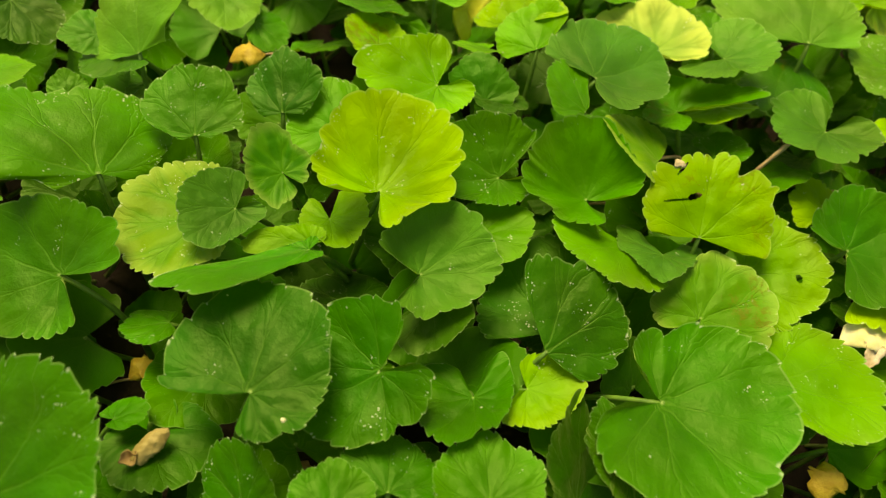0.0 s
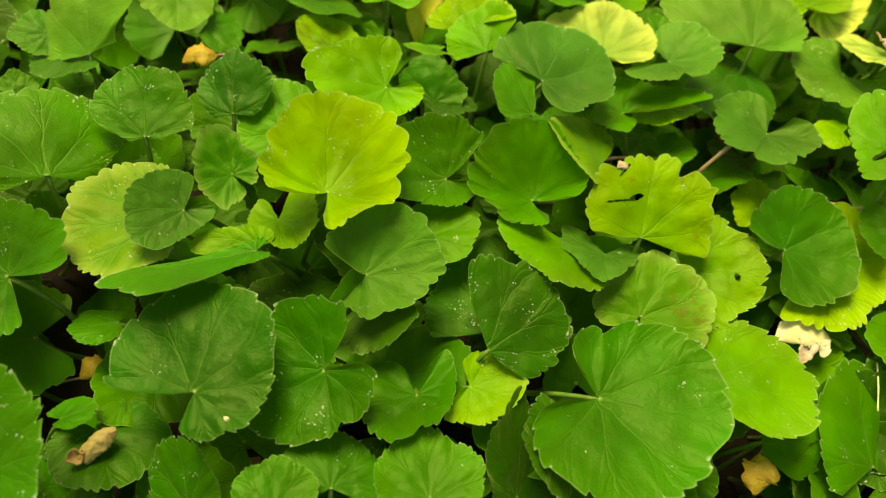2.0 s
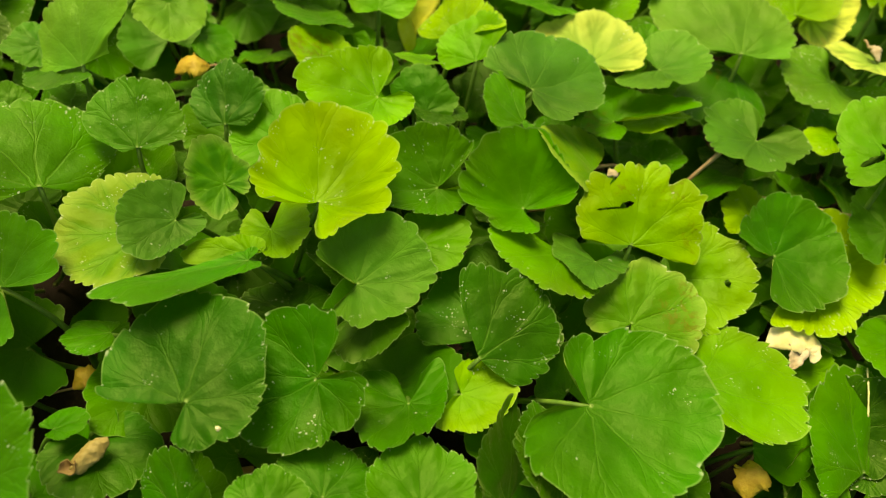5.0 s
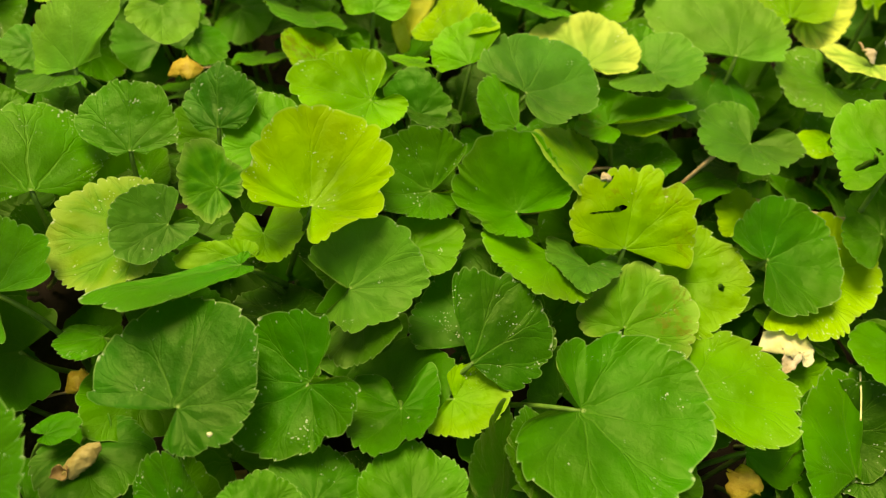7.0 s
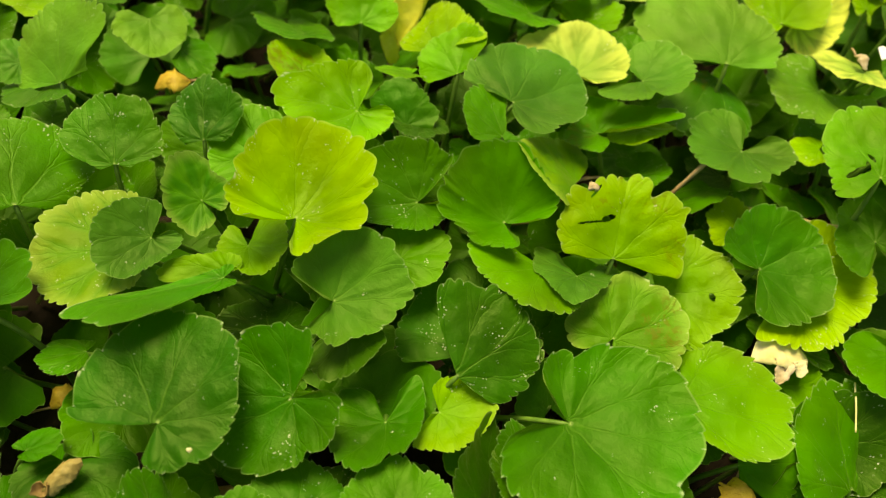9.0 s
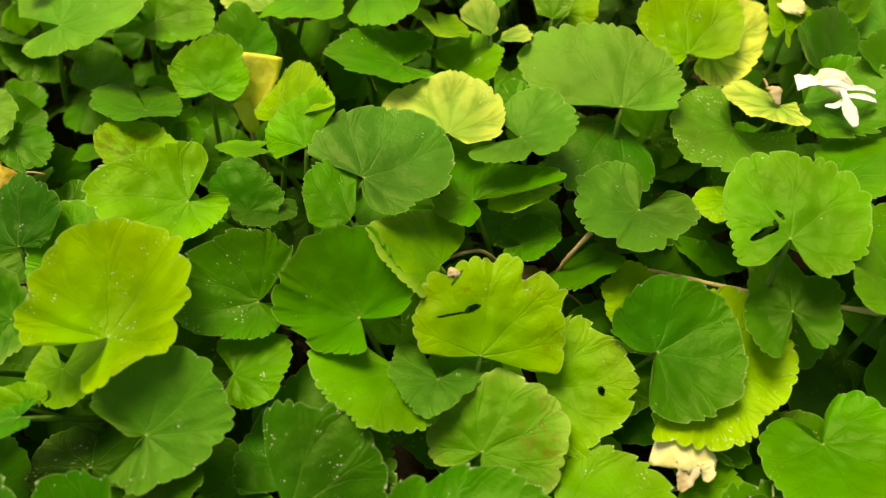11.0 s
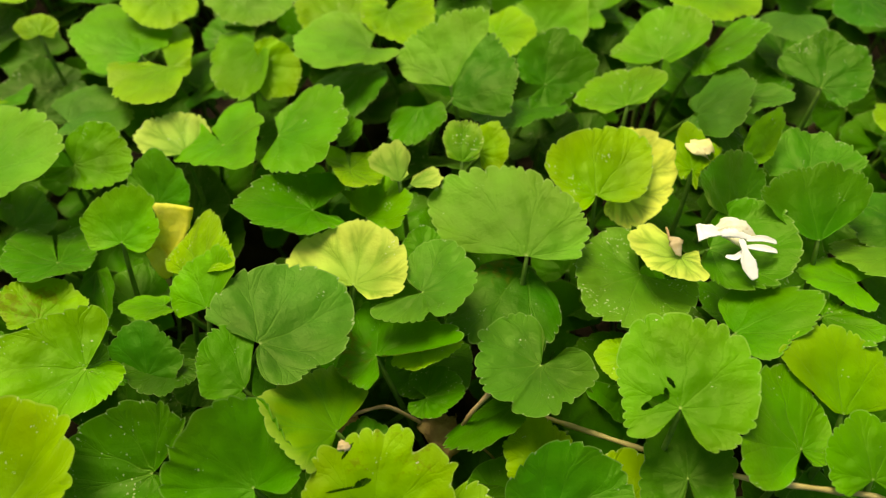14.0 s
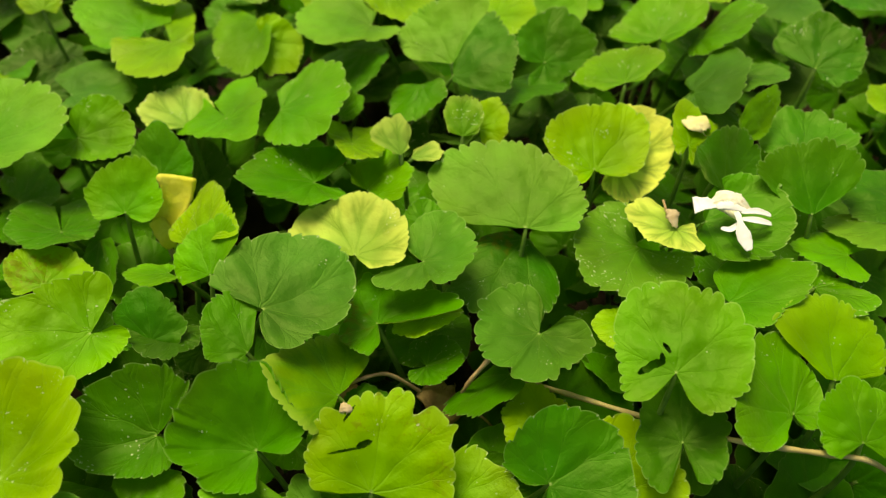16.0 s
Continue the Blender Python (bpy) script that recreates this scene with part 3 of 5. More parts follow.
leaf("dark", (-0.0528, -0.0690, 0.0602), (4.9, 16.9, -55.2), (0.0184, 0.0230, 0.0252, 0.0255, 0.0243, 0.0270, 0.0264, 0.0263, 0.0257, 0.0243, 0.0244, 0.0220, 0.0190, 0.0191, 0.0171, 0.0148, 0.0116, 0.0071), (-73, -70, -66, -53, -43, -34, -27, -16, -9, 3, 10, 29, 34, 40, 48, 59, 70, 73), slack=3, style=1, teeth=16, tint=-0.31)
leaf("dark", (-0.0495, -0.0593, 0.0512), (-0.3, -11.6, -12.7), (0.0130, 0.0171, 0.0205, 0.0220, 0.0230, 0.0253, 0.0281, 0.0309, 0.0318, 0.0288, 0.0241, 0.0216, 0.0219, 0.0195, 0.0089), (-108, -106, -88, -71, -54, -42, -28, -16, -2, 13, 37, 66, 80, 95, 108), slack=3, tint=-0.16)
leaf("deep", (-0.0825, -0.0550, 0.0581), (13.1, 22.9, -173.0), (0.0095, 0.0130, 0.0152, 0.0149, 0.0095), (-90, -57, 0, 46, 78), tint=0.04)
leaf("green", (-0.0685, -0.1070, 0.0596), (-8.5, 0.3, 1.8), (0.0116, 0.0154, 0.0174, 0.0153, 0.0117), (-95, -59, 0, 61, 100), tint=-0.16)
leaf("dark", (-0.0926, -0.1040, 0.0544), (-11.5, 5.2, -2.4), (0.0104, 0.0153, 0.0151, 0.0137, 0.0107), (-110, -59, 0, 53, 98), tint=-0.16)
leaf("green", (-0.1058, -0.1102, 0.0589), (-2.9, 0.2, 3.2), (0.0078, 0.0116, 0.0127, 0.0124, 0.0096), (-96, -53, 0, 53, 105), tint=-0.28)
leaf("deep", (-0.0454, -0.1051, 0.0502), (18.9, 38.3, 9.5), (0.0107, 0.0162, 0.0270, 0.0168, 0.0116), (-86, -52, 0, 26, 80), tint=-0.16)
leaf("dark", (-0.0327, -0.0971, 0.0557), (35.4, 11.9, 81.5), (0.0097, 0.0134, 0.0163, 0.0179, 0.0125), (-91, -53, 0, 55, 84), tint=-0.16)
leaf("green", (0.0274, -0.0880, 0.0427), (9.7, 23.6, -85.4), (0.0067, 0.0181, 0.0185, 0.0145, 0.0050), (-68, -35, 0, 49, 73), tint=0.2)
leaf("fresh", (0.0442, -0.0638, 0.0423), (5.0, 11.6, -93.2), (0.0078, 0.0133, 0.0149, 0.0128, 0.0087), (-98, -49, 0, 64, 101), tint=0.15)
leaf("green", (0.0594, -0.0946, 0.0417), (16.0, 14.3, 9.3), (0.0187, 0.0207, 0.0312, 0.0270, 0.0199), (-101, -54, 0, 62, 109), tint=0.0)
leaf("dark", (0.0411, -0.0322, 0.0562), (2.6, 11.3, -63.5), (0.0055, 0.0077, 0.0108, 0.0132, 0.0149, 0.0151, 0.0164, 0.0189, 0.0203, 0.0213, 0.0220, 0.0229, 0.0219, 0.0217, 0.0217, 0.0209, 0.0219, 0.0198, 0.0202, 0.0188, 0.0176, 0.0162, 0.0147, 0.0098, 0.0048), (-157, -150, -136, -132, -115, -104, -86, -65, -47, -33, -17, -3, 11, 25, 36, 49, 63, 79, 86, 106, 119, 131, 138, 144, 157), spots=True, slack=3, fold=0.08, cup=0.4, tint=0.1)
leaf("yellowing", (0.0560, -0.0345, 0.0515), (-2.7, 5.0, -118.6), (0.0184, 0.0212, 0.0209, 0.0201, 0.0215, 0.0212, 0.0197, 0.0191, 0.0181, 0.0205, 0.0223, 0.0238, 0.0247, 0.0269, 0.0180), (-114, -96, -79, -56, -34, -18, 0, 12, 36, 44, 63, 81, 96, 108, 114), slack=3, tint=0.2, cup=0.41)
leaf("green", (0.0789, -0.0574, 0.0521), (22.8, 11.1, -172.7), (0.0088, 0.0142, 0.0172, 0.0177, 0.0178, 0.0172, 0.0190, 0.0202, 0.0207, 0.0214, 0.0196, 0.0180, 0.0160, 0.0137, 0.0091, 0.0042), (-148, -139, -127, -111, -86, -53, -21, 2, 23, 42, 53, 68, 90, 112, 143, 148), tint=0.35, slack=3, cup=0.38)
leaf("dark", (0.0766, -0.0254, 0.0624), (-0.3, -14.3, -9.6), (0.0078, 0.0148, 0.0151, 0.0139, 0.0127, 0.0118, 0.0119, 0.0142, 0.0155, 0.0150, 0.0155, 0.0125, 0.0105, 0.0127, 0.0131, 0.0127, 0.0105, 0.0115, 0.0130, 0.0115, 0.0072), (-166, -160, -149, -132, -110, -86, -66, -40, -23, -12, 2, 10, 23, 47, 62, 74, 93, 112, 143, 164, 166), slack=3, cup=0.4)
leaf("fresh", (0.0743, -0.0117, 0.0765), (6.5, -9.7, -19.8), (0.0104, 0.0146, 0.0144, 0.0139, 0.0165, 0.0190, 0.0213, 0.0239, 0.0253, 0.0260, 0.0255, 0.0247, 0.0259, 0.0249, 0.0252, 0.0234, 0.0231, 0.0201, 0.0200, 0.0180, 0.0174, 0.0155, 0.0159, 0.0136, 0.0126, 0.0093), (-146, -130, -118, -103, -76, -64, -51, -40, -30, -18, -2, 7, 16, 26, 31, 41, 49, 63, 69, 80, 94, 104, 115, 127, 138, 146), holes=((-0.003, 0.0063, 0.0018, 0.0006, -0.88), (-0.0073, -0.0003, 0.0027, 0.001, 0.65), (-0.0053, 0.0014, 0.0025, 0.0011, 0.47), (-0.0038, 0.0033, 0.0014, 0.0007, -1.19)), slack=3, tint=-0.2)
leaf("fresh", (-0.1759, -0.0215, 0.0650), (4.1, 26.7, 20.5), (0.0150, 0.0265, 0.0320, 0.0353, 0.0349, 0.0328, 0.0315, 0.0314, 0.0323, 0.0295, 0.0242, 0.0150), (-99, -94, -74, -51, -33, -16, 8, 23, 37, 51, 62, 81), tint=-0.58)
leaf("dark", (-0.1819, -0.0499, 0.0581), (-8.3, -19.7, 73.6), (0.0054, 0.0107, 0.0158, 0.0171, 0.0174, 0.0199, 0.0229, 0.0268, 0.0299, 0.0301, 0.0275, 0.0242, 0.0223, 0.0201, 0.0196, 0.0210, 0.0211, 0.0193, 0.0193, 0.0151), (-163, -147, -139, -116, -95, -71, -51, -28, -9, 10, 25, 37, 53, 76, 97, 119, 132, 142, 154, 163), knee_at=0.026, slack=3, cup=0.4, tint=0.15)
leaf("green", (-0.1797, -0.1087, 0.0651), (23.8, -7.0, -34.1), (0.0171, 0.0244, 0.0288, 0.0300, 0.0311, 0.0318, 0.0315, 0.0305, 0.0316, 0.0288, 0.0284, 0.0265, 0.0275, 0.0246, 0.0184), (-87, -68, -51, -35, -21, -8, 1, 7, 18, 29, 39, 47, 58, 71, 87), slack=3, tint=-0.38)
leaf("mottled", (-0.1445, -0.0325, 0.0611), (-2.8, 0.4, 97.9), (0.0133, 0.0161, 0.0213, 0.0238, 0.0248, 0.0256, 0.0257, 0.0246, 0.0209, 0.0180), (-101, -77, -57, -39, -20, 2, 26, 48, 70, 96), tint=-0.45)
leaf("teal", (-0.1371, -0.0312, 0.0649), (7.9, -15.7, 134.3), (0.0056, 0.0078, 0.0080, 0.0076, 0.0109, 0.0144, 0.0158, 0.0165, 0.0159, 0.0153, 0.0151, 0.0137, 0.0126, 0.0112, 0.0095, 0.0008), (-159, -142, -125, -71, -42, -27, -11, -1, 14, 35, 55, 74, 95, 120, 142, 159), slack=3, tint=-0.28, cup=0.4)
leaf("variegated", (-0.1266, -0.0151, 0.0602), (21.3, -2.1, 45.3), (0.0073, 0.0091, 0.0098, 0.0117, 0.0112, 0.0105, 0.0106, 0.0107, 0.0105, 0.0118, 0.0122, 0.0131, 0.0147, 0.0151, 0.0146, 0.0137, 0.0113, 0.0092, 0.0084, 0.0089, 0.0087, 0.0067, 0.0073, 0.0066, 0.0042), (-172, -152, -140, -132, -119, -103, -84, -64, -46, -34, -23, -9, -0, 10, 23, 35, 49, 54, 74, 93, 106, 122, 141, 163, 172), slack=3, tint=-0.8, cup=0.5)
leaf("fresh", (-0.1159, -0.0432, 0.0649), (6.7, 30.7, 112.5), (0.0061, 0.0110, 0.0213, 0.0335, 0.0426, 0.0346, 0.0206, 0.0064, 0.0051), (-112, -49, -34, -22, 1, 5, 7, 30, 127), cup=.1, wave=.03, tint=-0.63)
leaf("lime", (-0.1122, -0.0285, 0.0572), (18.5, -6.2, -170.2), (0.0171, 0.0116, 0.0132, 0.0086, 0.0095), (-148, -80, 0, 82, 151), tint=-0.28)
leaf("green", (-0.1528, -0.0049, 0.0628), (16.6, -1.6, 5.3), (0.0049, 0.0136, 0.0182, 0.0207, 0.0223, 0.0223, 0.0206, 0.0179, 0.0159, 0.0134, 0.0065), (-102, -72, -58, -36, -15, 6, 26, 44, 62, 81, 93), style=0, tint=-0.25)
leaf("dark", (-0.1288, 0.0062, 0.0615), (19.2, -13.5, -1.7), (0.0073, 0.0159, 0.0211, 0.0160, 0.0081), (-85, -49, 0, 52, 85), tint=-0.58)
leaf("fresh", (-0.1115, 0.0022, 0.0590), (14.1, -2.7, 21.9), (0.0149, 0.0166, 0.0191, 0.0153, 0.0087), (-107, -58, 0, 44, 99), tint=-0.28)
leaf("sheened", (-0.1743, 0.0243, 0.0648), (20.4, -21.8, -0.0), (0.0173, 0.0243, 0.0298, 0.0249, 0.0113), (-75, -46, 0, 46, 58), tint=-0.12)
leaf("green", (-0.1901, 0.0347, 0.0618), (6.8, -9.9, 100.0), (0.0076, 0.0084, 0.0112, 0.0098, 0.0076), (-116, -64, 0, 68, 114), tint=-0.27)
leaf("green", (-0.1791, 0.0297, 0.0598), (2.2, 20.7, 119.3), (0.0139, 0.0150, 0.0164, 0.0132, 0.0068), (-93, -58, 0, 44, 121), tint=-0.42)
leaf("deep", (-0.2223, 0.0509, 0.0588), (-20.4, -13.6, -128.7), (0.0106, 0.0157, 0.0184, 0.0164, 0.0101), (-94, -41, 0, 46, 86))
leaf("fresh", (-0.2182, 0.0171, 0.0619), (-7.7, -14.9, -62.2), (0.0095, 0.0104, 0.0123, 0.0111, 0.0082), (-95, -48, 0, 62, 105), tint=-0.12)
leaf("fresh", (-0.1944, 0.0112, 0.0589), (14.2, 7.0, 19.4), (0.0043, 0.0073, 0.0089, 0.0074, 0.0051), (-108, -46, 0, 57, 120), tint=-0.58)
leaf("sheened", (-0.1536, 0.0563, 0.0625), (-5.6, -13.2, -168.1), (0.0115, 0.0136, 0.0157, 0.0126, 0.0092), (-123, -58, 0, 61, 106))
leaf("green", (-0.1433, 0.0490, 0.0565), (-22.7, -8.7, -109.8), (0.0061, 0.0110, 0.0129, 0.0123, 0.0083), (-100, -55, 0, 48, 74), tint=-0.12)
leaf("green", (-0.1536, -0.0587, 0.0495), (4.4, 30.8, 103.3), (0.0064, 0.0111, 0.0129, 0.0116, 0.0050), (-102, -45, 0, 45, 107), tint=-0.28)
leaf("green", (-0.1627, -0.0860, 0.0497), (-0.7, -25.4, -69.9), (0.0041, 0.0075, 0.0094, 0.0064, 0.0028), (-138, -62, 0, 51, 119), tint=-0.28)
leaf("dark", (-0.1553, -0.0870, 0.0439), (13.0, -11.9, -156.6), (0.0133, 0.0181, 0.0188, 0.0149, 0.0093), (-110, -62, 0, 63, 125), tint=-0.28)
leaf("dark", (-0.1274, -0.1073, 0.0498), (20.5, -27.7, 3.2), (0.0100, 0.0145, 0.0176, 0.0112, 0.0089), (-86, -42, 0, 58, 110), tint=-0.28)
leaf("deep", (-0.1053, -0.0511, 0.0464), (-29.3, 11.4, 10.0), (0.0132, 0.0169, 0.0190, 0.0168, 0.0129), (-123, -60, 0, 68, 135), tint=-0.28)
leaf("fresh", (-0.0821, 0.0142, 0.0681), (8.8, -7.2, 129.1), (0.0080, 0.0109, 0.0115, 0.0123, 0.0148, 0.0176, 0.0183, 0.0190, 0.0224, 0.0257, 0.0252, 0.0205, 0.0192, 0.0178, 0.0176, 0.0176, 0.0142), (-146, -133, -108, -78, -51, -39, -26, -5, 16, 37, 53, 66, 84, 99, 120, 135, 146), cup=0.39, wave=0.05, slack=3, tint=0.4)
leaf("dark", (-0.0632, -0.0131, 0.0590), (-2.6, -13.8, 100.9), (0.0077, 0.0103, 0.0109, 0.0120, 0.0176, 0.0205, 0.0213, 0.0216, 0.0209, 0.0194, 0.0192, 0.0176, 0.0180, 0.0159, 0.0164, 0.0144, 0.0098), (-151, -132, -102, -52, -16, 3, 22, 35, 48, 63, 84, 100, 115, 127, 138, 144, 151), slack=3, tint=0.54, cup=0.87)
leaf("lime", (-0.0252, -0.0335, 0.0567), (26.4, -3.0, 149.0), (0.0120, 0.0175, 0.0229, 0.0246, 0.0179), (-93, -51, 0, 68, 80), tint=-0.45)
leaf("teal", (-0.0167, -0.0376, 0.0593), (27.5, 1.1, 161.2), (0.0162, 0.0085, 0.0126, 0.0124, 0.0170), (-136, -85, 0, 86, 132))
leaf("teal", (-0.0339, 0.0163, 0.0723), (-8.2, 0.4, -62.1), (0.0119, 0.0170, 0.0195, 0.0216, 0.0238, 0.0251, 0.0265, 0.0284, 0.0292, 0.0284, 0.0273, 0.0246, 0.0225, 0.0192, 0.0166, 0.0160, 0.0153, 0.0128, 0.0094, 0.0043), (-126, -124, -104, -89, -75, -60, -42, -29, -17, -7, 7, 20, 34, 49, 59, 76, 87, 101, 112, 126), slack=3, fold=0.08, tint=0.0)
leaf("green", (-0.0377, 0.0044, 0.0702), (16.8, 5.0, 55.6), (0.0048, 0.0078, 0.0108, 0.0116, 0.0139, 0.0168, 0.0180, 0.0191, 0.0164, 0.0080, 0.0026), (-81, -62, -48, -30, -11, 7, 19, 40, 59, 65, 81), tint=0.15, slack=3)
leaf("pale", (-0.0094, 0.0390, 0.0624), (2.3, -9.9, -12.7), (0.0033, 0.0098, 0.0186, 0.0221, 0.0228, 0.0229, 0.0204, 0.0200, 0.0205, 0.0200, 0.0193, 0.0188, 0.0176, 0.0170, 0.0161, 0.0121, 0.0091, 0.0063), (-135, -88, -83, -77, -67, -55, -35, -20, 0, 16, 33, 52, 72, 90, 104, 117, 132, 135), cup=0.41, wave=0.06, slack=3, tint=0.35)
leaf("teal", (0.0112, 0.0319, 0.0677), (17.7, -4.5, -102.9), (0.0041, 0.0103, 0.0142, 0.0163, 0.0175, 0.0171, 0.0168, 0.0168, 0.0158, 0.0143, 0.0123, 0.0100, 0.0120, 0.0124, 0.0156, 0.0152), (-153, -128, -109, -93, -67, -48, -25, -6, 16, 42, 57, 62, 75, 109, 142, 153), slack=3, tint=0.4, cup=0.4)
leaf("green", (0.0133, 0.0486, 0.0621), (6.4, 4.9, 7.7), (0.0074, 0.0080, 0.0097, 0.0077, 0.0064), (-114, -60, 0, 58, 136), tint=0.2)
leaf("sheened", (0.0434, 0.0431, 0.0659), (8.3, -7.1, -14.5), (0.0039, 0.0100, 0.0243, 0.0296, 0.0346, 0.0375, 0.0385, 0.0352, 0.0323, 0.0283, 0.0243, 0.0230, 0.0210, 0.0202, 0.0173, 0.0158, 0.0122, 0.0080), (-93, -91, -88, -77, -69, -62, -51, -34, -16, 3, 24, 37, 56, 63, 71, 85, 91, 93), slack=3, cup=0.0, wave=0.015, tint=-0.12)
leaf("lime", (0.0685, 0.0647, 0.0656), (8.3, 3.6, -4.6), (0.0055, 0.0090, 0.0098, 0.0136, 0.0174, 0.0190, 0.0208, 0.0213, 0.0227, 0.0249, 0.0265, 0.0259, 0.0210, 0.0165, 0.0123, 0.0071, 0.0030), (-154, -145, -107, -83, -67, -60, -42, -26, -4, 14, 29, 44, 60, 80, 102, 126, 154), slack=3, cup=0.41, tint=0.15)
leaf("pale", (0.0783, 0.0699, 0.0607), (7.4, 20.7, -62.8), (0.0059, 0.0091, 0.0159, 0.0204, 0.0227, 0.0228, 0.0204, 0.0169, 0.0144, 0.0133, 0.0134, 0.0122, 0.0107, 0.0064), (-170, -113, -75, -53, -28, -12, 5, 28, 53, 83, 114, 135, 158, 170), tint=0.9, slack=3, cup=0.4)
leaf("lime", (0.0996, 0.0693, 0.0700), (13.6, 11.5, -0.7), (0.0055, 0.0076, 0.0133, 0.0174, 0.0166, 0.0135, 0.0137, 0.0083, 0.0030, 0.0069), (-128, -43, -14, 1, 18, 29, 54, 64, 105, 176), tint=-0.1, spots=True)
leaf("dark", (0.1069, 0.0515, 0.0687), (22.4, 20.1, -1.9), (0.0116, 0.0148, 0.0171, 0.0200, 0.0223, 0.0208, 0.0170, 0.0121), (-66, -52, -27, -4, 19, 34, 46, 61))
leaf("green", (0.0993, 0.0420, 0.0658), (11.7, 0.0, -104.0), (0.0030, 0.0092, 0.0158, 0.0200, 0.0227, 0.0243, 0.0246, 0.0248, 0.0242, 0.0234, 0.0220, 0.0199, 0.0174, 0.0135, 0.0093, 0.0049), (-116, -82, -69, -58, -44, -30, -16, -1, 13, 29, 42, 54, 68, 87, 108, 116), slack=3, tint=0.05, cup=0.4)
leaf("pale", (0.0870, 0.0359, 0.0719), (20.6, 13.0, 149.2), (0.0069, 0.0061, 0.0111, 0.0118, 0.0112, 0.0105, 0.0108, 0.0140, 0.0190, 0.0185, 0.0127), (-152, -88, -61, -31, -9, 19, 52, 89, 112, 136, 146), tint=0.3)
leaf("sheened", (0.0784, 0.0382, 0.0595), (4.1, 12.2, 116.3), (0.0168, 0.0190, 0.0208, 0.0209, 0.0220, 0.0249, 0.0245, 0.0255, 0.0247, 0.0215, 0.0197, 0.0189, 0.0185, 0.0184, 0.0169, 0.0138), (-120, -107, -94, -76, -57, -44, -33, -21, -11, 7, 26, 43, 70, 90, 107, 120), slack=3, cup=0.36, tint=-0.15)
leaf("dark", (0.0445, 0.0458, 0.0562), (4.0, -0.3, 138.7), (0.0061, 0.0115, 0.0186, 0.0236, 0.0286, 0.0336, 0.0352, 0.0328, 0.0327, 0.0327, 0.0274, 0.0188, 0.0139, 0.0047), (-85, -79, -69, -58, -46, -34, -21, -7, 7, 13, 19, 31, 56, 85), spots=True, slack=3, tint=-0.05)
leaf("teal", (0.0436, 0.0099, 0.0600), (2.4, 9.3, 132.8), (0.0095, 0.0124, 0.0160, 0.0162, 0.0155, 0.0163, 0.0150, 0.0177, 0.0180, 0.0188, 0.0190, 0.0167, 0.0176, 0.0183, 0.0184, 0.0182, 0.0177, 0.0190, 0.0178, 0.0173, 0.0165, 0.0150, 0.0116, 0.0082), (-147, -135, -112, -99, -80, -67, -61, -56, -42, -24, -16, -10, -1, 12, 34, 45, 63, 75, 90, 104, 115, 126, 139, 147), slack=3, tint=0.15, cup=0.57)
leaf("fresh", (0.0979, 0.0121, 0.0680), (16.6, -24.7, -80.5), (0.0034, 0.0081, 0.0129, 0.0175, 0.0190, 0.0224, 0.0253, 0.0259, 0.0234, 0.0188, 0.0150, 0.0145, 0.0143, 0.0122, 0.0094), (-96, -86, -81, -59, -35, -21, -11, 0, 13, 33, 45, 62, 75, 87, 96), slack=3, tint=-0.3)
leaf("lime", (0.1186, -0.0139, 0.0696), (13.0, 9.7, -5.2), (0.0024, 0.0089, 0.0167, 0.0216, 0.0229, 0.0234, 0.0238, 0.0234, 0.0221, 0.0224, 0.0210, 0.0194, 0.0154), (-77, -56, -52, -47, -27, -13, 2, 14, 27, 35, 44, 64, 77), tint=-0.2, slack=3)
leaf("fresh", (0.1053, -0.0218, 0.0685), (-5.4, 16.1, -28.3), (0.0133, 0.0167, 0.0209, 0.0219, 0.0220, 0.0204, 0.0177, 0.0184, 0.0212, 0.0216, 0.0203, 0.0162, 0.0141, 0.0133, 0.0109, 0.0081, 0.0058, 0.0049), (-163, -157, -146, -136, -130, -117, -93, -71, -50, -30, -17, -11, -0, 11, 25, 47, 111, 163), tint=-0.2, slack=3, cup=0.39)
leaf("fresh", (0.1196, -0.0310, 0.0699), (14.0, 0.5, -1.8), (0.0090, 0.0130, 0.0161, 0.0157, 0.0077), (-107, -49, 0, 55, 114), tint=-0.2)
leaf("variegated", (-0.0141, -0.0059, 0.0615), (24.6, 29.0, 66.5), (0.0100, 0.0157, 0.0166, 0.0179, 0.0197, 0.0206, 0.0229, 0.0201, 0.0188, 0.0220, 0.0223, 0.0198, 0.0142, 0.0058), (-99, -91, -72, -56, -43, -32, -17, -4, 28, 60, 79, 92, 97, 99), slack=3, tint=0.3)
leaf("green", (-0.0034, 0.0175, 0.0577), (-23.8, -6.9, 34.1), (0.0107, 0.0140, 0.0121, 0.0113, 0.0091, 0.0170, 0.0206, 0.0134, 0.0180, 0.0271, 0.0266, 0.0196, 0.0097, 0.0065), (-162, -146, -124, -74, -29, 8, 22, 69, 102, 126, 135, 140, 152, 162), spots=True, slack=3, cup=0.39, tint=0.25)
leaf("lime", (0.0125, 0.0227, 0.0556), (26.8, 25.7, 167.6), (0.0080, 0.0139, 0.0140, 0.0130, 0.0103), (-114, -63, 0, 39, 106))
leaf("green", (0.0105, 0.0068, 0.0491), (19.4, -10.4, -92.5), (0.0105, 0.0110, 0.0119, 0.0084, 0.0065), (-118, -60, 0, 66, 154))
leaf("green", (0.0350, 0.0024, 0.0500), (-13.4, 38.8, 104.8), (0.0096, 0.0179, 0.0225, 0.0145, 0.0061), (-93, -44, 0, 25, 84), tint=-0.15)
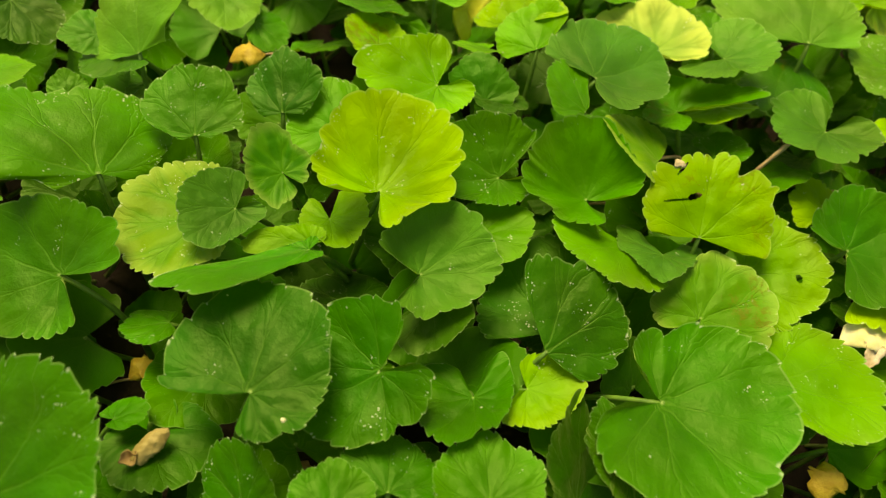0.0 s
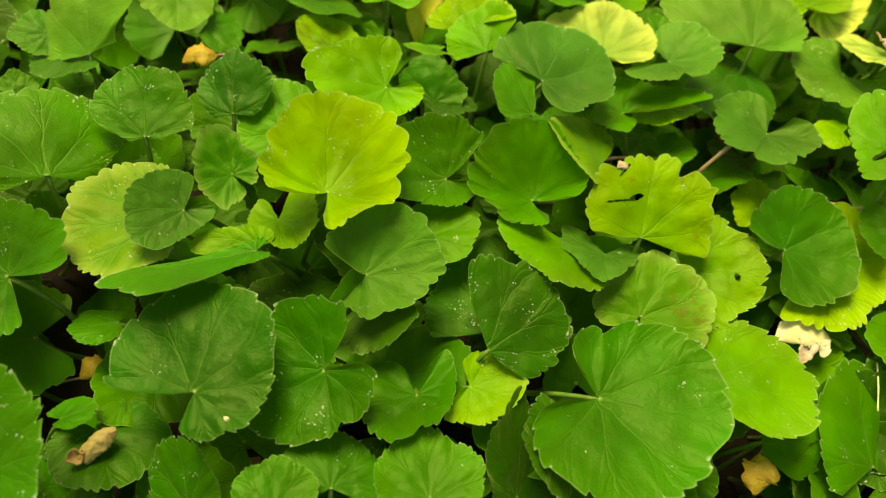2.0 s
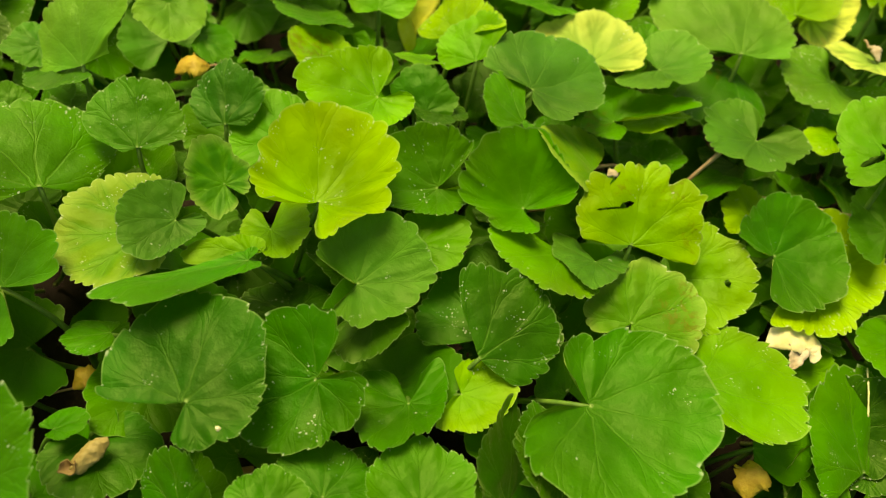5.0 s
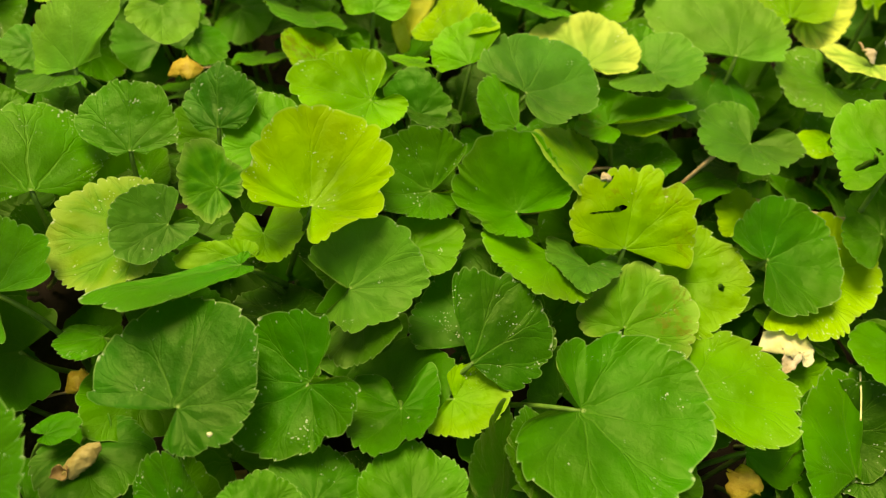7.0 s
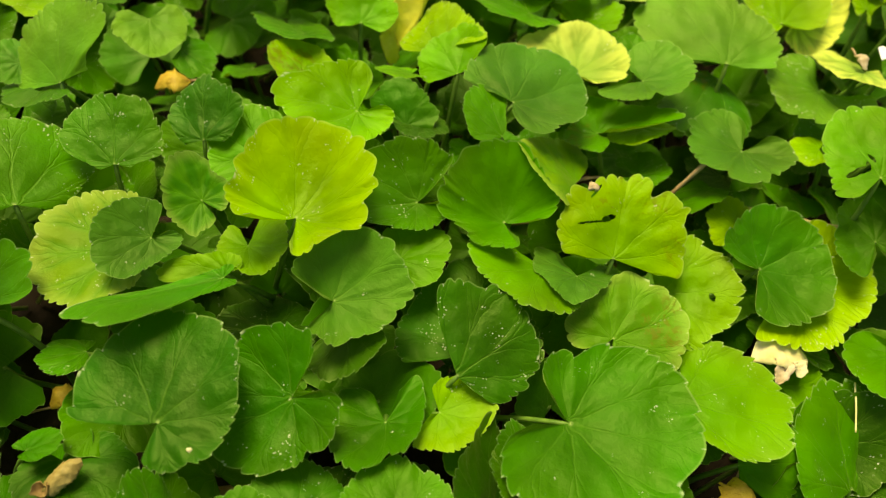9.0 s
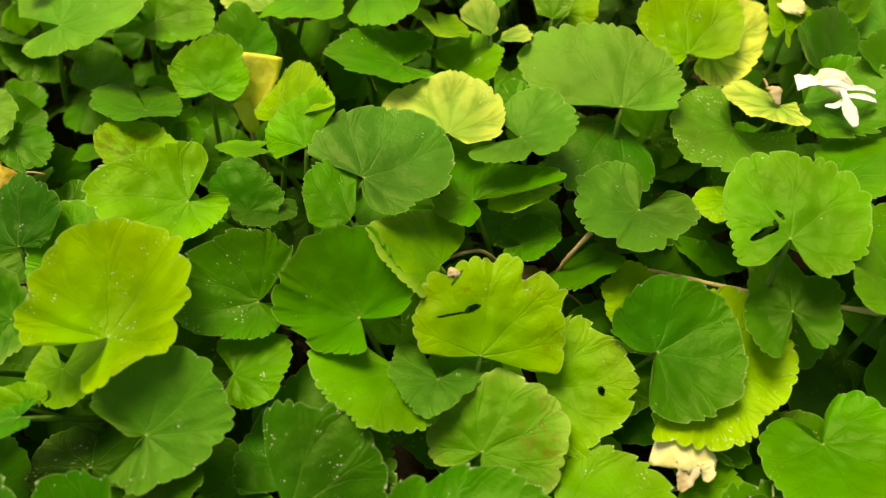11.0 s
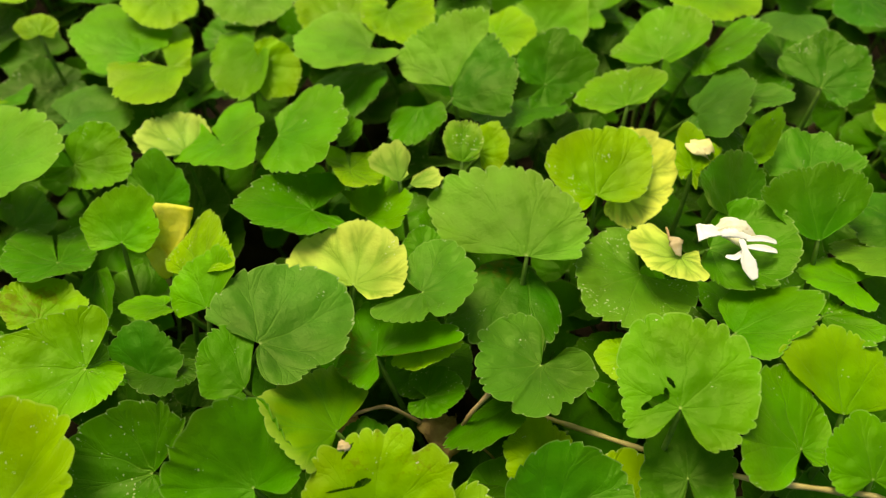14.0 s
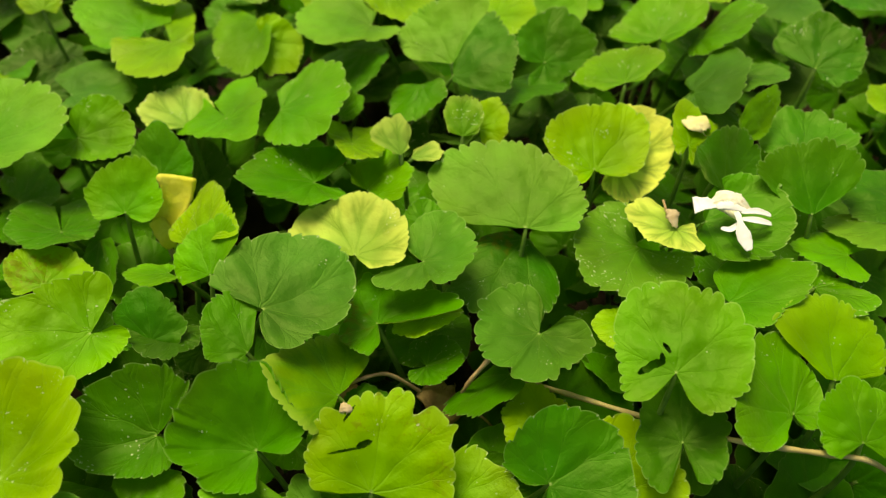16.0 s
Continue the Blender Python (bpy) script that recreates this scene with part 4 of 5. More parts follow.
leaf("yellowing", (0.0417, -0.0147, 0.0491), (2.8, 2.9, -0.9), (0.0097, 0.0116, 0.0138, 0.0104, 0.0086), (-116, -63, 0, 60, 132))
leaf("dark", (-0.0069, -0.0079, 0.0512), (-5.8, 5.6, -0.9), (0.0057, 0.0087, 0.0098, 0.0085, 0.0065), (-106, -59, 0, 62, 106))
leaf("lime", (0.0689, 0.0101, 0.0620), (-7.5, 7.0, 76.2), (0.0057, 0.0088, 0.0099, 0.0073, 0.0052), (-106, -63, 0, 53, 107))
leaf("dark", (-0.0669, 0.0133, 0.0634), (26.1, -9.1, 1.1), (0.0086, 0.0143, 0.0154, 0.0108, 0.0086), (-85, -44, 0, 68, 101), tint=-0.16)
leaf("deep", (-0.0617, 0.0172, 0.0615), (21.6, -8.5, -180.0), (0.0069, 0.0096, 0.0129, 0.0130, 0.0110), (-99, -57, 0, 73, 96))
leaf("fresh", (-0.0650, 0.0359, 0.0630), (15.5, 29.9, 110.3), (0.0071, 0.0104, 0.0124, 0.0101, 0.0039), (-102, -55, 0, 44, 130))
leaf("fresh", (-0.0506, 0.0304, 0.0692), (16.5, -25.0, -19.7), (0.0124, 0.0171, 0.0187, 0.0136, 0.0049), (-96, -56, 0, 36, 70))
leaf("yellowing", (-0.0567, 0.0435, 0.0659), (10.6, -33.8, -26.7), (0.0153, 0.0190, 0.0187, 0.0194, 0.0224, 0.0267, 0.0263, 0.0237, 0.0201, 0.0170, 0.0156, 0.0169, 0.0190), (-82, -72, -62, -49, -37, -29, -24, -15, -2, 16, 42, 63, 82), slack=3)
leaf("fresh", (-0.0827, 0.0611, 0.0604), (19.1, -3.4, 1.3), (0.0028, 0.0085, 0.0110, 0.0142, 0.0154, 0.0167, 0.0179, 0.0185, 0.0167, 0.0142, 0.0134, 0.0118, 0.0086, 0.0049), (-132, -103, -74, -59, -35, -14, 4, 22, 42, 50, 76, 97, 122, 132), slack=3, cup=0.41)
leaf("green", (-0.1022, 0.0559, 0.0590), (35.3, -8.1, 175.3), (0.0309, 0.0104, 0.0170, 0.0166, 0.0296), (-189, -90, 0, 86, 142))
leaf("lime", (-0.1006, 0.0333, 0.0639), (-0.9, 16.9, 6.2), (0.0081, 0.0143, 0.0150, 0.0135, 0.0113), (-109, -52, 0, 61, 104), spots=True, tint=-0.12)
leaf("green", (-0.0922, 0.0554, 0.0537), (-19.5, 33.3, -173.1), (0.0065, 0.0106, 0.0161, 0.0124, 0.0055), (-65, -35, 0, 53, 96))
leaf("sheened", (-0.1336, 0.0904, 0.0630), (16.8, 1.6, -85.9), (0.0290, 0.0316, 0.0280, 0.0275, 0.0282, 0.0287, 0.0300, 0.0289, 0.0224, 0.0139, 0.0117, 0.0151), (-131, -117, -105, -81, -53, -27, 0, 20, 35, 65, 116, 152))
leaf("fresh", (-0.1041, 0.0947, 0.0599), (-4.2, 10.5, -112.1), (0.0062, 0.0097, 0.0137, 0.0165, 0.0178, 0.0179, 0.0194, 0.0202, 0.0200, 0.0173, 0.0131, 0.0090, 0.0083, 0.0136, 0.0083), (-137, -125, -105, -88, -68, -49, -31, -17, -1, 15, 35, 69, 109, 130, 137), slack=3, cup=0.4)
leaf("teal", (-0.1105, 0.1153, 0.0599), (-8.2, -6.2, -70.5), (0.0139, 0.0218, 0.0216, 0.0190, 0.0071), (-102, -58, 0, 40, 121))
leaf("lime", (-0.0770, 0.1367, 0.0634), (12.3, 6.8, 151.6), (0.0361, 0.0304, 0.0116, 0.0164, 0.0243, 0.0259, 0.0255, 0.0228, 0.0209, 0.0211, 0.0119), (-215, -205, -170, -58, -40, -27, -13, 13, 48, 70, 77))
leaf("fresh", (-0.0887, 0.1460, 0.0615), (1.7, 11.9, 53.0), (0.0151, 0.0179, 0.0217, 0.0267, 0.0316, 0.0376, 0.0370, 0.0256, 0.0197, 0.0128), (-107, -78, -42, -26, -5, 14, 28, 36, 75, 96))
leaf("pale", (-0.0663, 0.0964, 0.0607), (7.6, 15.2, 17.4), (0.0135, 0.0180, 0.0185, 0.0178, 0.0178, 0.0134, 0.0080), (-79, -58, -38, -8, 23, 47, 80))
leaf("fresh", (-0.0529, 0.0960, 0.0644), (21.3, -0.1, -140.0), (0.0148, 0.0247, 0.0284, 0.0261, 0.0182, 0.0162, 0.0151, 0.0197, 0.0208, 0.0130, 0.0132, 0.0173, 0.0233, 0.0274, 0.0220), (-160, -147, -136, -124, -110, -85, -23, -1, 15, 41, 77, 122, 149, 169, 176), tint=-0.2)
leaf("green", (-0.0741, 0.0772, 0.0582), (28.6, -12.9, -2.2), (0.0076, 0.0142, 0.0182, 0.0130, 0.0114), (-85, -37, 0, 72, 109))
leaf("fresh", (-0.0434, 0.1438, 0.0650), (-17.9, 13.7, 140.2), (0.0085, 0.0202, 0.0229, 0.0222, 0.0226), (-68, -37, 0, 58, 86))
leaf("lime", (-0.0430, 0.1363, 0.0630), (-14.9, 20.6, -95.0), (0.0084, 0.0114, 0.0120, 0.0142, 0.0155, 0.0161, 0.0141), (-104, -69, -38, -14, 26, 49, 76))
leaf("fresh", (-0.0344, 0.0982, 0.0652), (19.7, -3.7, -95.6), (0.0112, 0.0202, 0.0246, 0.0254, 0.0254, 0.0265, 0.0258, 0.0271, 0.0244, 0.0198, 0.0162), (-91, -65, -48, -33, -9, 4, 20, 39, 51, 75, 92), tint=-0.15)
leaf("green", (-0.0144, 0.0962, 0.0622), (22.2, -11.1, -77.3), (0.0062, 0.0114, 0.0103, 0.0080, 0.0050), (-95, -59, 0, 32, 70))
leaf("dark", (-0.0052, 0.1323, 0.0590), (3.5, 20.6, 166.6), (0.0080, 0.0141, 0.0221, 0.0210, 0.0177), (-99, -51, 0, 72, 103))
leaf("sheened", (-0.0024, 0.1394, 0.0650), (6.5, 10.8, 94.6), (0.0124, 0.0136, 0.0218, 0.0266, 0.0285, 0.0271, 0.0269, 0.0215, 0.0141), (-140, -81, -52, -34, -12, 17, 45, 74, 94))
leaf("lime", (-0.0145, 0.1570, 0.0612), (6.2, 5.1, 5.5), (0.0133, 0.0195, 0.0243, 0.0213, 0.0133), (-99, -55, 0, 64, 106))
leaf("lime", (0.0054, 0.1630, 0.0623), (-2.1, -11.5, -155.6), (0.0212, 0.0180, 0.0206, 0.0159, 0.0109), (-117, -62, 0, 61, 139))
leaf("sheened", (0.0262, 0.1185, 0.0634), (13.8, -16.4, 9.4), (0.0162, 0.0219, 0.0251, 0.0268, 0.0266, 0.0294, 0.0308, 0.0319, 0.0249, 0.0155, 0.0054), (-58, -45, -36, -16, 1, 15, 31, 42, 50, 54, 58), slack=3)
leaf("green", (0.0258, 0.1102, 0.0658), (20.3, 13.1, -94.9), (0.0049, 0.0176, 0.0274, 0.0249, 0.0252, 0.0241, 0.0225, 0.0225, 0.0161, 0.0076, 0.0028), (-81, -66, -58, -39, -27, -11, 10, 27, 35, 48, 81), slack=3, tint=-0.35)
leaf("green", (0.0479, 0.1151, 0.0576), (21.8, 2.6, -179.2), (0.0175, 0.0214, 0.0219, 0.0189, 0.0114), (-102, -58, 0, 55, 91), tint=-0.3)
leaf("green", (0.0599, 0.1165, 0.0639), (10.9, 19.7, -46.2), (0.0094, 0.0137, 0.0171, 0.0215, 0.0226, 0.0217, 0.0217, 0.0184, 0.0096, 0.0098, 0.0128, 0.0107), (-125, -93, -65, -35, -14, 3, 18, 32, 76, 124, 155, 169), tint=-0.2)
leaf("fresh", (0.1042, 0.1258, 0.0646), (2.0, -16.8, -16.5), (0.0064, 0.0132, 0.0185, 0.0170, 0.0177, 0.0221, 0.0237, 0.0235, 0.0213, 0.0180, 0.0128, 0.0076, 0.0066), (-149, -109, -86, -66, -37, -13, 7, 31, 51, 66, 87, 124, 149), slack=3, cup=0.43)
leaf("fresh", (0.1185, 0.1253, 0.0644), (38.8, -12.0, -103.7), (0.0051, 0.0201, 0.0230, 0.0239, 0.0219, 0.0202, 0.0173, 0.0123, 0.0085), (-55, -45, -29, 4, 18, 37, 50, 75, 116), tint=-0.3)
leaf("lime", (0.1328, 0.1618, 0.0634), (8.2, 2.5, 163.0), (0.0180, 0.0199, 0.0224, 0.0186, 0.0142), (-127, -60, 0, 56, 112), tint=-0.2)
leaf("lime", (0.0846, 0.0984, 0.0700), (-7.1, -20.8, -10.4), (0.0096, 0.0149, 0.0218, 0.0208, 0.0212, 0.0213, 0.0219, 0.0208, 0.0187, 0.0149, 0.0077), (-94, -78, -61, -46, -31, -16, -5, 17, 42, 60, 79), spots=True, tint=-0.4)
leaf("teal", (0.1083, 0.0952, 0.0673), (21.1, -33.4, -64.8), (0.0101, 0.0157, 0.0227, 0.0248, 0.0206, 0.0190, 0.0194, 0.0202, 0.0130, 0.0040), (-53, -31, -25, -11, 22, 59, 87, 106, 120, 193), tint=-0.1)
leaf("teal", (0.1258, 0.0996, 0.0702), (21.2, 9.5, 177.4), (0.0103, 0.0106, 0.0155, 0.0132, 0.0123, 0.0147, 0.0141, 0.0091, 0.0060, 0.0089), (-144, -110, -72, -28, -14, 9, 30, 63, 130, 173), tint=0.2)
leaf("fresh", (0.1160, 0.0695, 0.0729), (16.7, 34.7, -35.7), (0.0043, 0.0116, 0.0157, 0.0222, 0.0199, 0.0158, 0.0104, 0.0049), (-61, -30, -17, -3, 8, 16, 38, 61), slack=3)
leaf("teal", (0.1110, 0.0957, 0.0672), (-6.4, -15.4, -157.1), (0.0094, 0.0136, 0.0183, 0.0153, 0.0049), (-87, -54, 0, 60, 86))
leaf("dark", (0.1568, 0.1064, 0.0646), (16.2, -7.3, -27.9), (0.0026, 0.0171, 0.0197, 0.0208, 0.0237, 0.0220, 0.0218, 0.0183, 0.0158, 0.0141, 0.0100, 0.0065), (-77, -67, -49, -27, -4, 17, 32, 54, 71, 89, 126, 131), tint=0.0)
leaf("teal", (0.1651, 0.1512, 0.0590), (5.2, 10.8, 160.7), (0.0091, 0.0131, 0.0159, 0.0154, 0.0114), (-92, -52, 0, 63, 94))
leaf("green", (0.1361, 0.0633, 0.0678), (8.9, -14.4, -22.7), (0.0143, 0.0169, 0.0207, 0.0204, 0.0197, 0.0206, 0.0182, 0.0197, 0.0185, 0.0168, 0.0113), (-71, -42, -26, -9, 0, 12, 22, 37, 52, 68, 82), tint=-0.2)
leaf("green", (0.1301, 0.0391, 0.0705), (19.3, -0.6, 1.6), (0.0046, 0.0103, 0.0170, 0.0214, 0.0222, 0.0227, 0.0232, 0.0250, 0.0257, 0.0256, 0.0238, 0.0184, 0.0113, 0.0037), (-67, -57, -48, -42, -30, -11, 5, 19, 35, 46, 53, 61, 65, 67), tint=0, slack=3)
leaf("dark", (0.1634, 0.0459, 0.0652), (-10.8, 9.1, 76.5), (0.0099, 0.0147, 0.0179, 0.0176, 0.0128), (-78, -36, 0, 63, 95))
leaf("sheened", (0.1590, 0.0369, 0.0666), (-20.7, 27.2, 63.5), (0.0185, 0.0219, 0.0216, 0.0147, 0.0122), (-82, -61, 0, 30, 91))
leaf("fresh", (0.1384, 0.0265, 0.0667), (-8.2, 22.9, 69.5), (0.0142, 0.0115, 0.0162, 0.0132, 0.0099), (-98, -50, 0, 67, 127))
leaf("dark", (0.1919, 0.1582, 0.0607), (4.4, -7.8, 169.0), (0.0174, 0.0204, 0.0195, 0.0184, 0.0084), (-114, -56, 0, 43, 85))
leaf("lime", (-0.1287, 0.1587, 0.0627), (5.3, 13.0, 22.2), (0.0062, 0.0100, 0.0112, 0.0094, 0.0049), (-103, -54, 0, 52, 111))
leaf("lime", (-0.0838, 0.1760, 0.0630), (5.4, -8.7, -178.1), (0.0119, 0.0148, 0.0188, 0.0164, 0.0148), (-121, -60, 0, 68, 105))
leaf("sheened", (-0.0500, 0.1784, 0.0652), (-6.2, -8.2, -176.4), (0.0145, 0.0203, 0.0230, 0.0196, 0.0141), (-98, -55, 0, 55, 94))
leaf("green", (-0.0224, 0.0687, 0.0614), (14.7, 12.9, 94.3), (0.0113, 0.0132, 0.0141, 0.0164, 0.0182, 0.0221, 0.0253, 0.0228, 0.0195, 0.0159, 0.0163, 0.0168, 0.0137), (-141, -137, -100, -71, -49, -32, -10, 4, 29, 56, 91, 117, 141), slack=3, cup=0.4, tint=0.2)
leaf("fresh", (-0.0054, 0.0651, 0.0603), (20.7, -10.6, -84.6), (0.0090, 0.0166, 0.0119, 0.0184, 0.0161, 0.0164, 0.0164, 0.0157, 0.0107), (-117, -114, -82, -63, -26, 8, 28, 45, 60))
leaf("lime", (-0.0098, 0.0801, 0.0663), (26.4, -20.7, -177.0), (0.0161, 0.0221, 0.0151, 0.0114, 0.0121, 0.0139, 0.0115, 0.0069, 0.0106, 0.0179), (-156, -149, -128, -94, -34, -2, 18, 62, 136, 167))
leaf("pale", (0.0063, 0.0726, 0.0684), (17.4, 18.6, 12.4), (0.0035, 0.0079, 0.0110, 0.0123, 0.0129, 0.0135, 0.0144, 0.0125, 0.0108, 0.0055), (-66, -64, -60, -45, -22, -9, 4, 16, 30, 39))
leaf("pale", (0.0095, 0.0730, 0.0664), (-0.4, -16.7, -88.7), (0.0048, 0.0107, 0.0106, 0.0098, 0.0080, 0.0046), (-60, -44, -22, 5, 32, 45))
leaf("variegated", (0.0268, 0.0792, 0.0682), (19.5, -0.7, -6.2), (0.0063, 0.0121, 0.0138, 0.0145, 0.0134, 0.0101, 0.0061), (-57, -32, -15, 4, 21, 41, 64))
leaf("lime", (0.0331, 0.0855, 0.0646), (27.5, 10.4, -82.5), (0.0097, 0.0121, 0.0112, 0.0109, 0.0104, 0.0096, 0.0068), (-74, -49, -18, 11, 44, 62, 79))
leaf("green", (0.0149, 0.1154, 0.0570), (-5.4, 24.2, 154.5), (0.0095, 0.0150, 0.0175, 0.0143, 0.0111), (-95, -61, 0, 44, 86))
leaf("green", (-0.0703, 0.0166, 0.0587), (-10.1, 7.5, 9.7), (0.0076, 0.0090, 0.0126, 0.0110, 0.0103), (-112, -58, 0, 82, 106))
leaf("lime", (-0.1165, -0.0394, 0.0609), (2.8, -11.0, 75.7), (0.0067, 0.0164, 0.0190, 0.0155, 0.0088, 0.0059, 0.0047), (-35, -25, -17, -4, 23, 109, 139), tint=-0.28)
leaf("fresh", (0.1253, 0.0168, 0.0655), (24.3, -17.2, -101.8), (0.0041, 0.0077, 0.0063, 0.0097, 0.0146, 0.0176, 0.0171, 0.0154, 0.0107, 0.0050), (-98, -74, -37, 12, 23, 34, 48, 63, 73, 98), slack=3, tint=-0.3)


# ---- lower storey of the bed, and the bed beyond the leaves above ----
def open_spot(x, y):
    return all((x - p[0]) ** 2 + (y - p[1]) ** 2 > 0.034 ** 2 for p in PLACED)


# small gaps in the lower storey, with litter in them
GAPS = ((0.0254, -0.0963), (-0.1652, -0.069), (0.012, 0.0062))


def bare_spot(x, y):
    return all((x - p[0]) ** 2 + (y - p[1]) ** 2 > 0.016 ** 2 for p in GAPS)


# greens kept dark so the colour itself carries shade from the leaves above
undergrowth("lower_leaves", "low pennywort leaves between the stalks, greens darkened for shade", scatter(-0.34, 0.36, -0.26, 0.36, 0.027, 5, bare_spot), 0.010, 0.034, 7, ("deep", "dark"))
undergrowth("middle_leaves", "pennywort leaves under the top ones, greens partly darkened for shade", scatter(-0.34, 0.36, -0.26, 0.36, 0.023, 15, bare_spot), 0.030, 0.043, 17, ("deep", "dark", "green", "green"))
undergrowth("outer_leaves", "green pennywort leaves of the bed beyond", scatter(-0.34, 0.36, -0.26, 0.36, 0.024, 6, lambda x, y: open_spot(x, y) and bare_spot(x, y)), 0.045, 0.062, 9, ("dark", "green", "fresh", "lime"))


def beyond(x, y):
    """The rest of the bed, out to its uneven edge."""
    return not (-0.34 < x < 0.36 and -0.26 < y < 0.36) and math.hypot(x - 0.01, y - 0.05) < 0.58 + 0.05 * noise.noise((x * 7, y * 7, 1.0))


undergrowth("outer_leaves", "green pennywort leaves at the edge of the bed", scatter(-0.64, 0.66, -0.6, 0.7, 0.026, 26, beyond), 0.035, 0.060, 29, ("dark", "green", "fresh", "lime"), 3, 3)


# ---- fallen flowers, withered leaves, runners and litter ----
def ribbon(points, widths, curl=0.3, up=(0, 0, 1), thick=0.00035, ragged=0.0, seed=0, sides=8, twist=0.0, steps=14, rounded=0.0, crumple=0.0):
    """A closed thin shell along a smooth line: petal, withered leaf, flap. curl: how far its edges rise, against its half width."""
    rng = random.Random(seed)
    pts = [Vector(p) for p in points]
    line, wid = [], []
    for i in range(steps + 1):
        t = i / steps * (len(pts) - 1)
        k = min(int(t), len(pts) - 2)
        f = t - k
        p0, p1, p2, p3 = pts[max(k - 1, 0)], pts[k], pts[k + 1], pts[min(k + 2, len(pts) - 1)]
        line.append(0.5 * ((2 * p1) + (p2 - p0) * f + (2 * p0 - 5 * p1 + 4 * p2 - p3) * f * f + (3 * p1 - p0 - 3 * p2 + p3) * f ** 3))
        w0, w1 = widths[k], widths[k + 1]
        g = f * f * (3 - 2 * f)
        e = abs(2 * i / steps - 1)
        wid.append((w0 + (w1 - w0) * g) * (1 - rounded * e ** 5) ** 0.5)
    tops, lows = [], []
    for i, p in enumerate(line):
        d = (line[min(i + 1, steps)] - line[max(i - 1, 0)]).normalized()
        side = d.cross(Vector(up)).normalized()
        nor = side.cross(d).normalized()
        a = twist * i / steps
        side, nor = math.cos(a) * side + math.sin(a) * nor, math.cos(a) * nor - math.sin(a) * side
        for s in range(sides + 1):
            u = 2 * s / sides - 1
            w = wid[i] * 0.5 * (1 + (rng.uniform(-ragged, ragged) if s in (0, sides) else 0))
            if abs(curl) > 1.2:  # rolled up
                ang = u * curl
                q = p + side * (w * math.sin(ang) / abs(curl) * 1.6) + nor * (w * (1 - math.cos(ang)) / abs(curl) * 1.6)
            else:
                q = p + side * (u * w) + nor * (curl * w * u * u)
            q = q + nor * ((ragged * 0.12 + crumple) * wid[i] * noise.noise((i * 0.7 + seed, s * 0.8, seed * 1.7)))
            tops.append(q + nor * thick * 0.5)
            lows.append(q - nor * thick * 0.5)
    m, n = sides + 1, len(tops)
    verts = tops + lows
    faces = []
    for i in range(steps):
        for s in range(sides):
            a = i * m + s
            faces.append((a, a + m, a + m + 1, a + 1))
            faces.append((n + a, n + a + 1, n + a + m + 1, n + a + m))
        a, b = i * m, i * m + sides
        faces.append((a, n + a, n + a + m, a + m))
        faces.append((b, b + m, n + b + m, n + b))
    for i in (0, steps):
        for s in range(sides):
            a = i * m + s
            faces.append((a, a + 1, n + a + 1, n + a) if i == 0 else (a, n + a, n + a + 1, a + 1))
    return verts, faces


def thing(name, label, category, at, group=""):
    ob = tagged(new(name), label, category, group)
    ob.location = at
    return ob


def piece(name, parent, material, shape, label=""):
    """A part whose shape is given in world places."""
    v, f = shape
    o = Vector(parent.location)
    return part(name, mesh_of(name, [Vector(p) - o for p in v], f, material), parent, label)


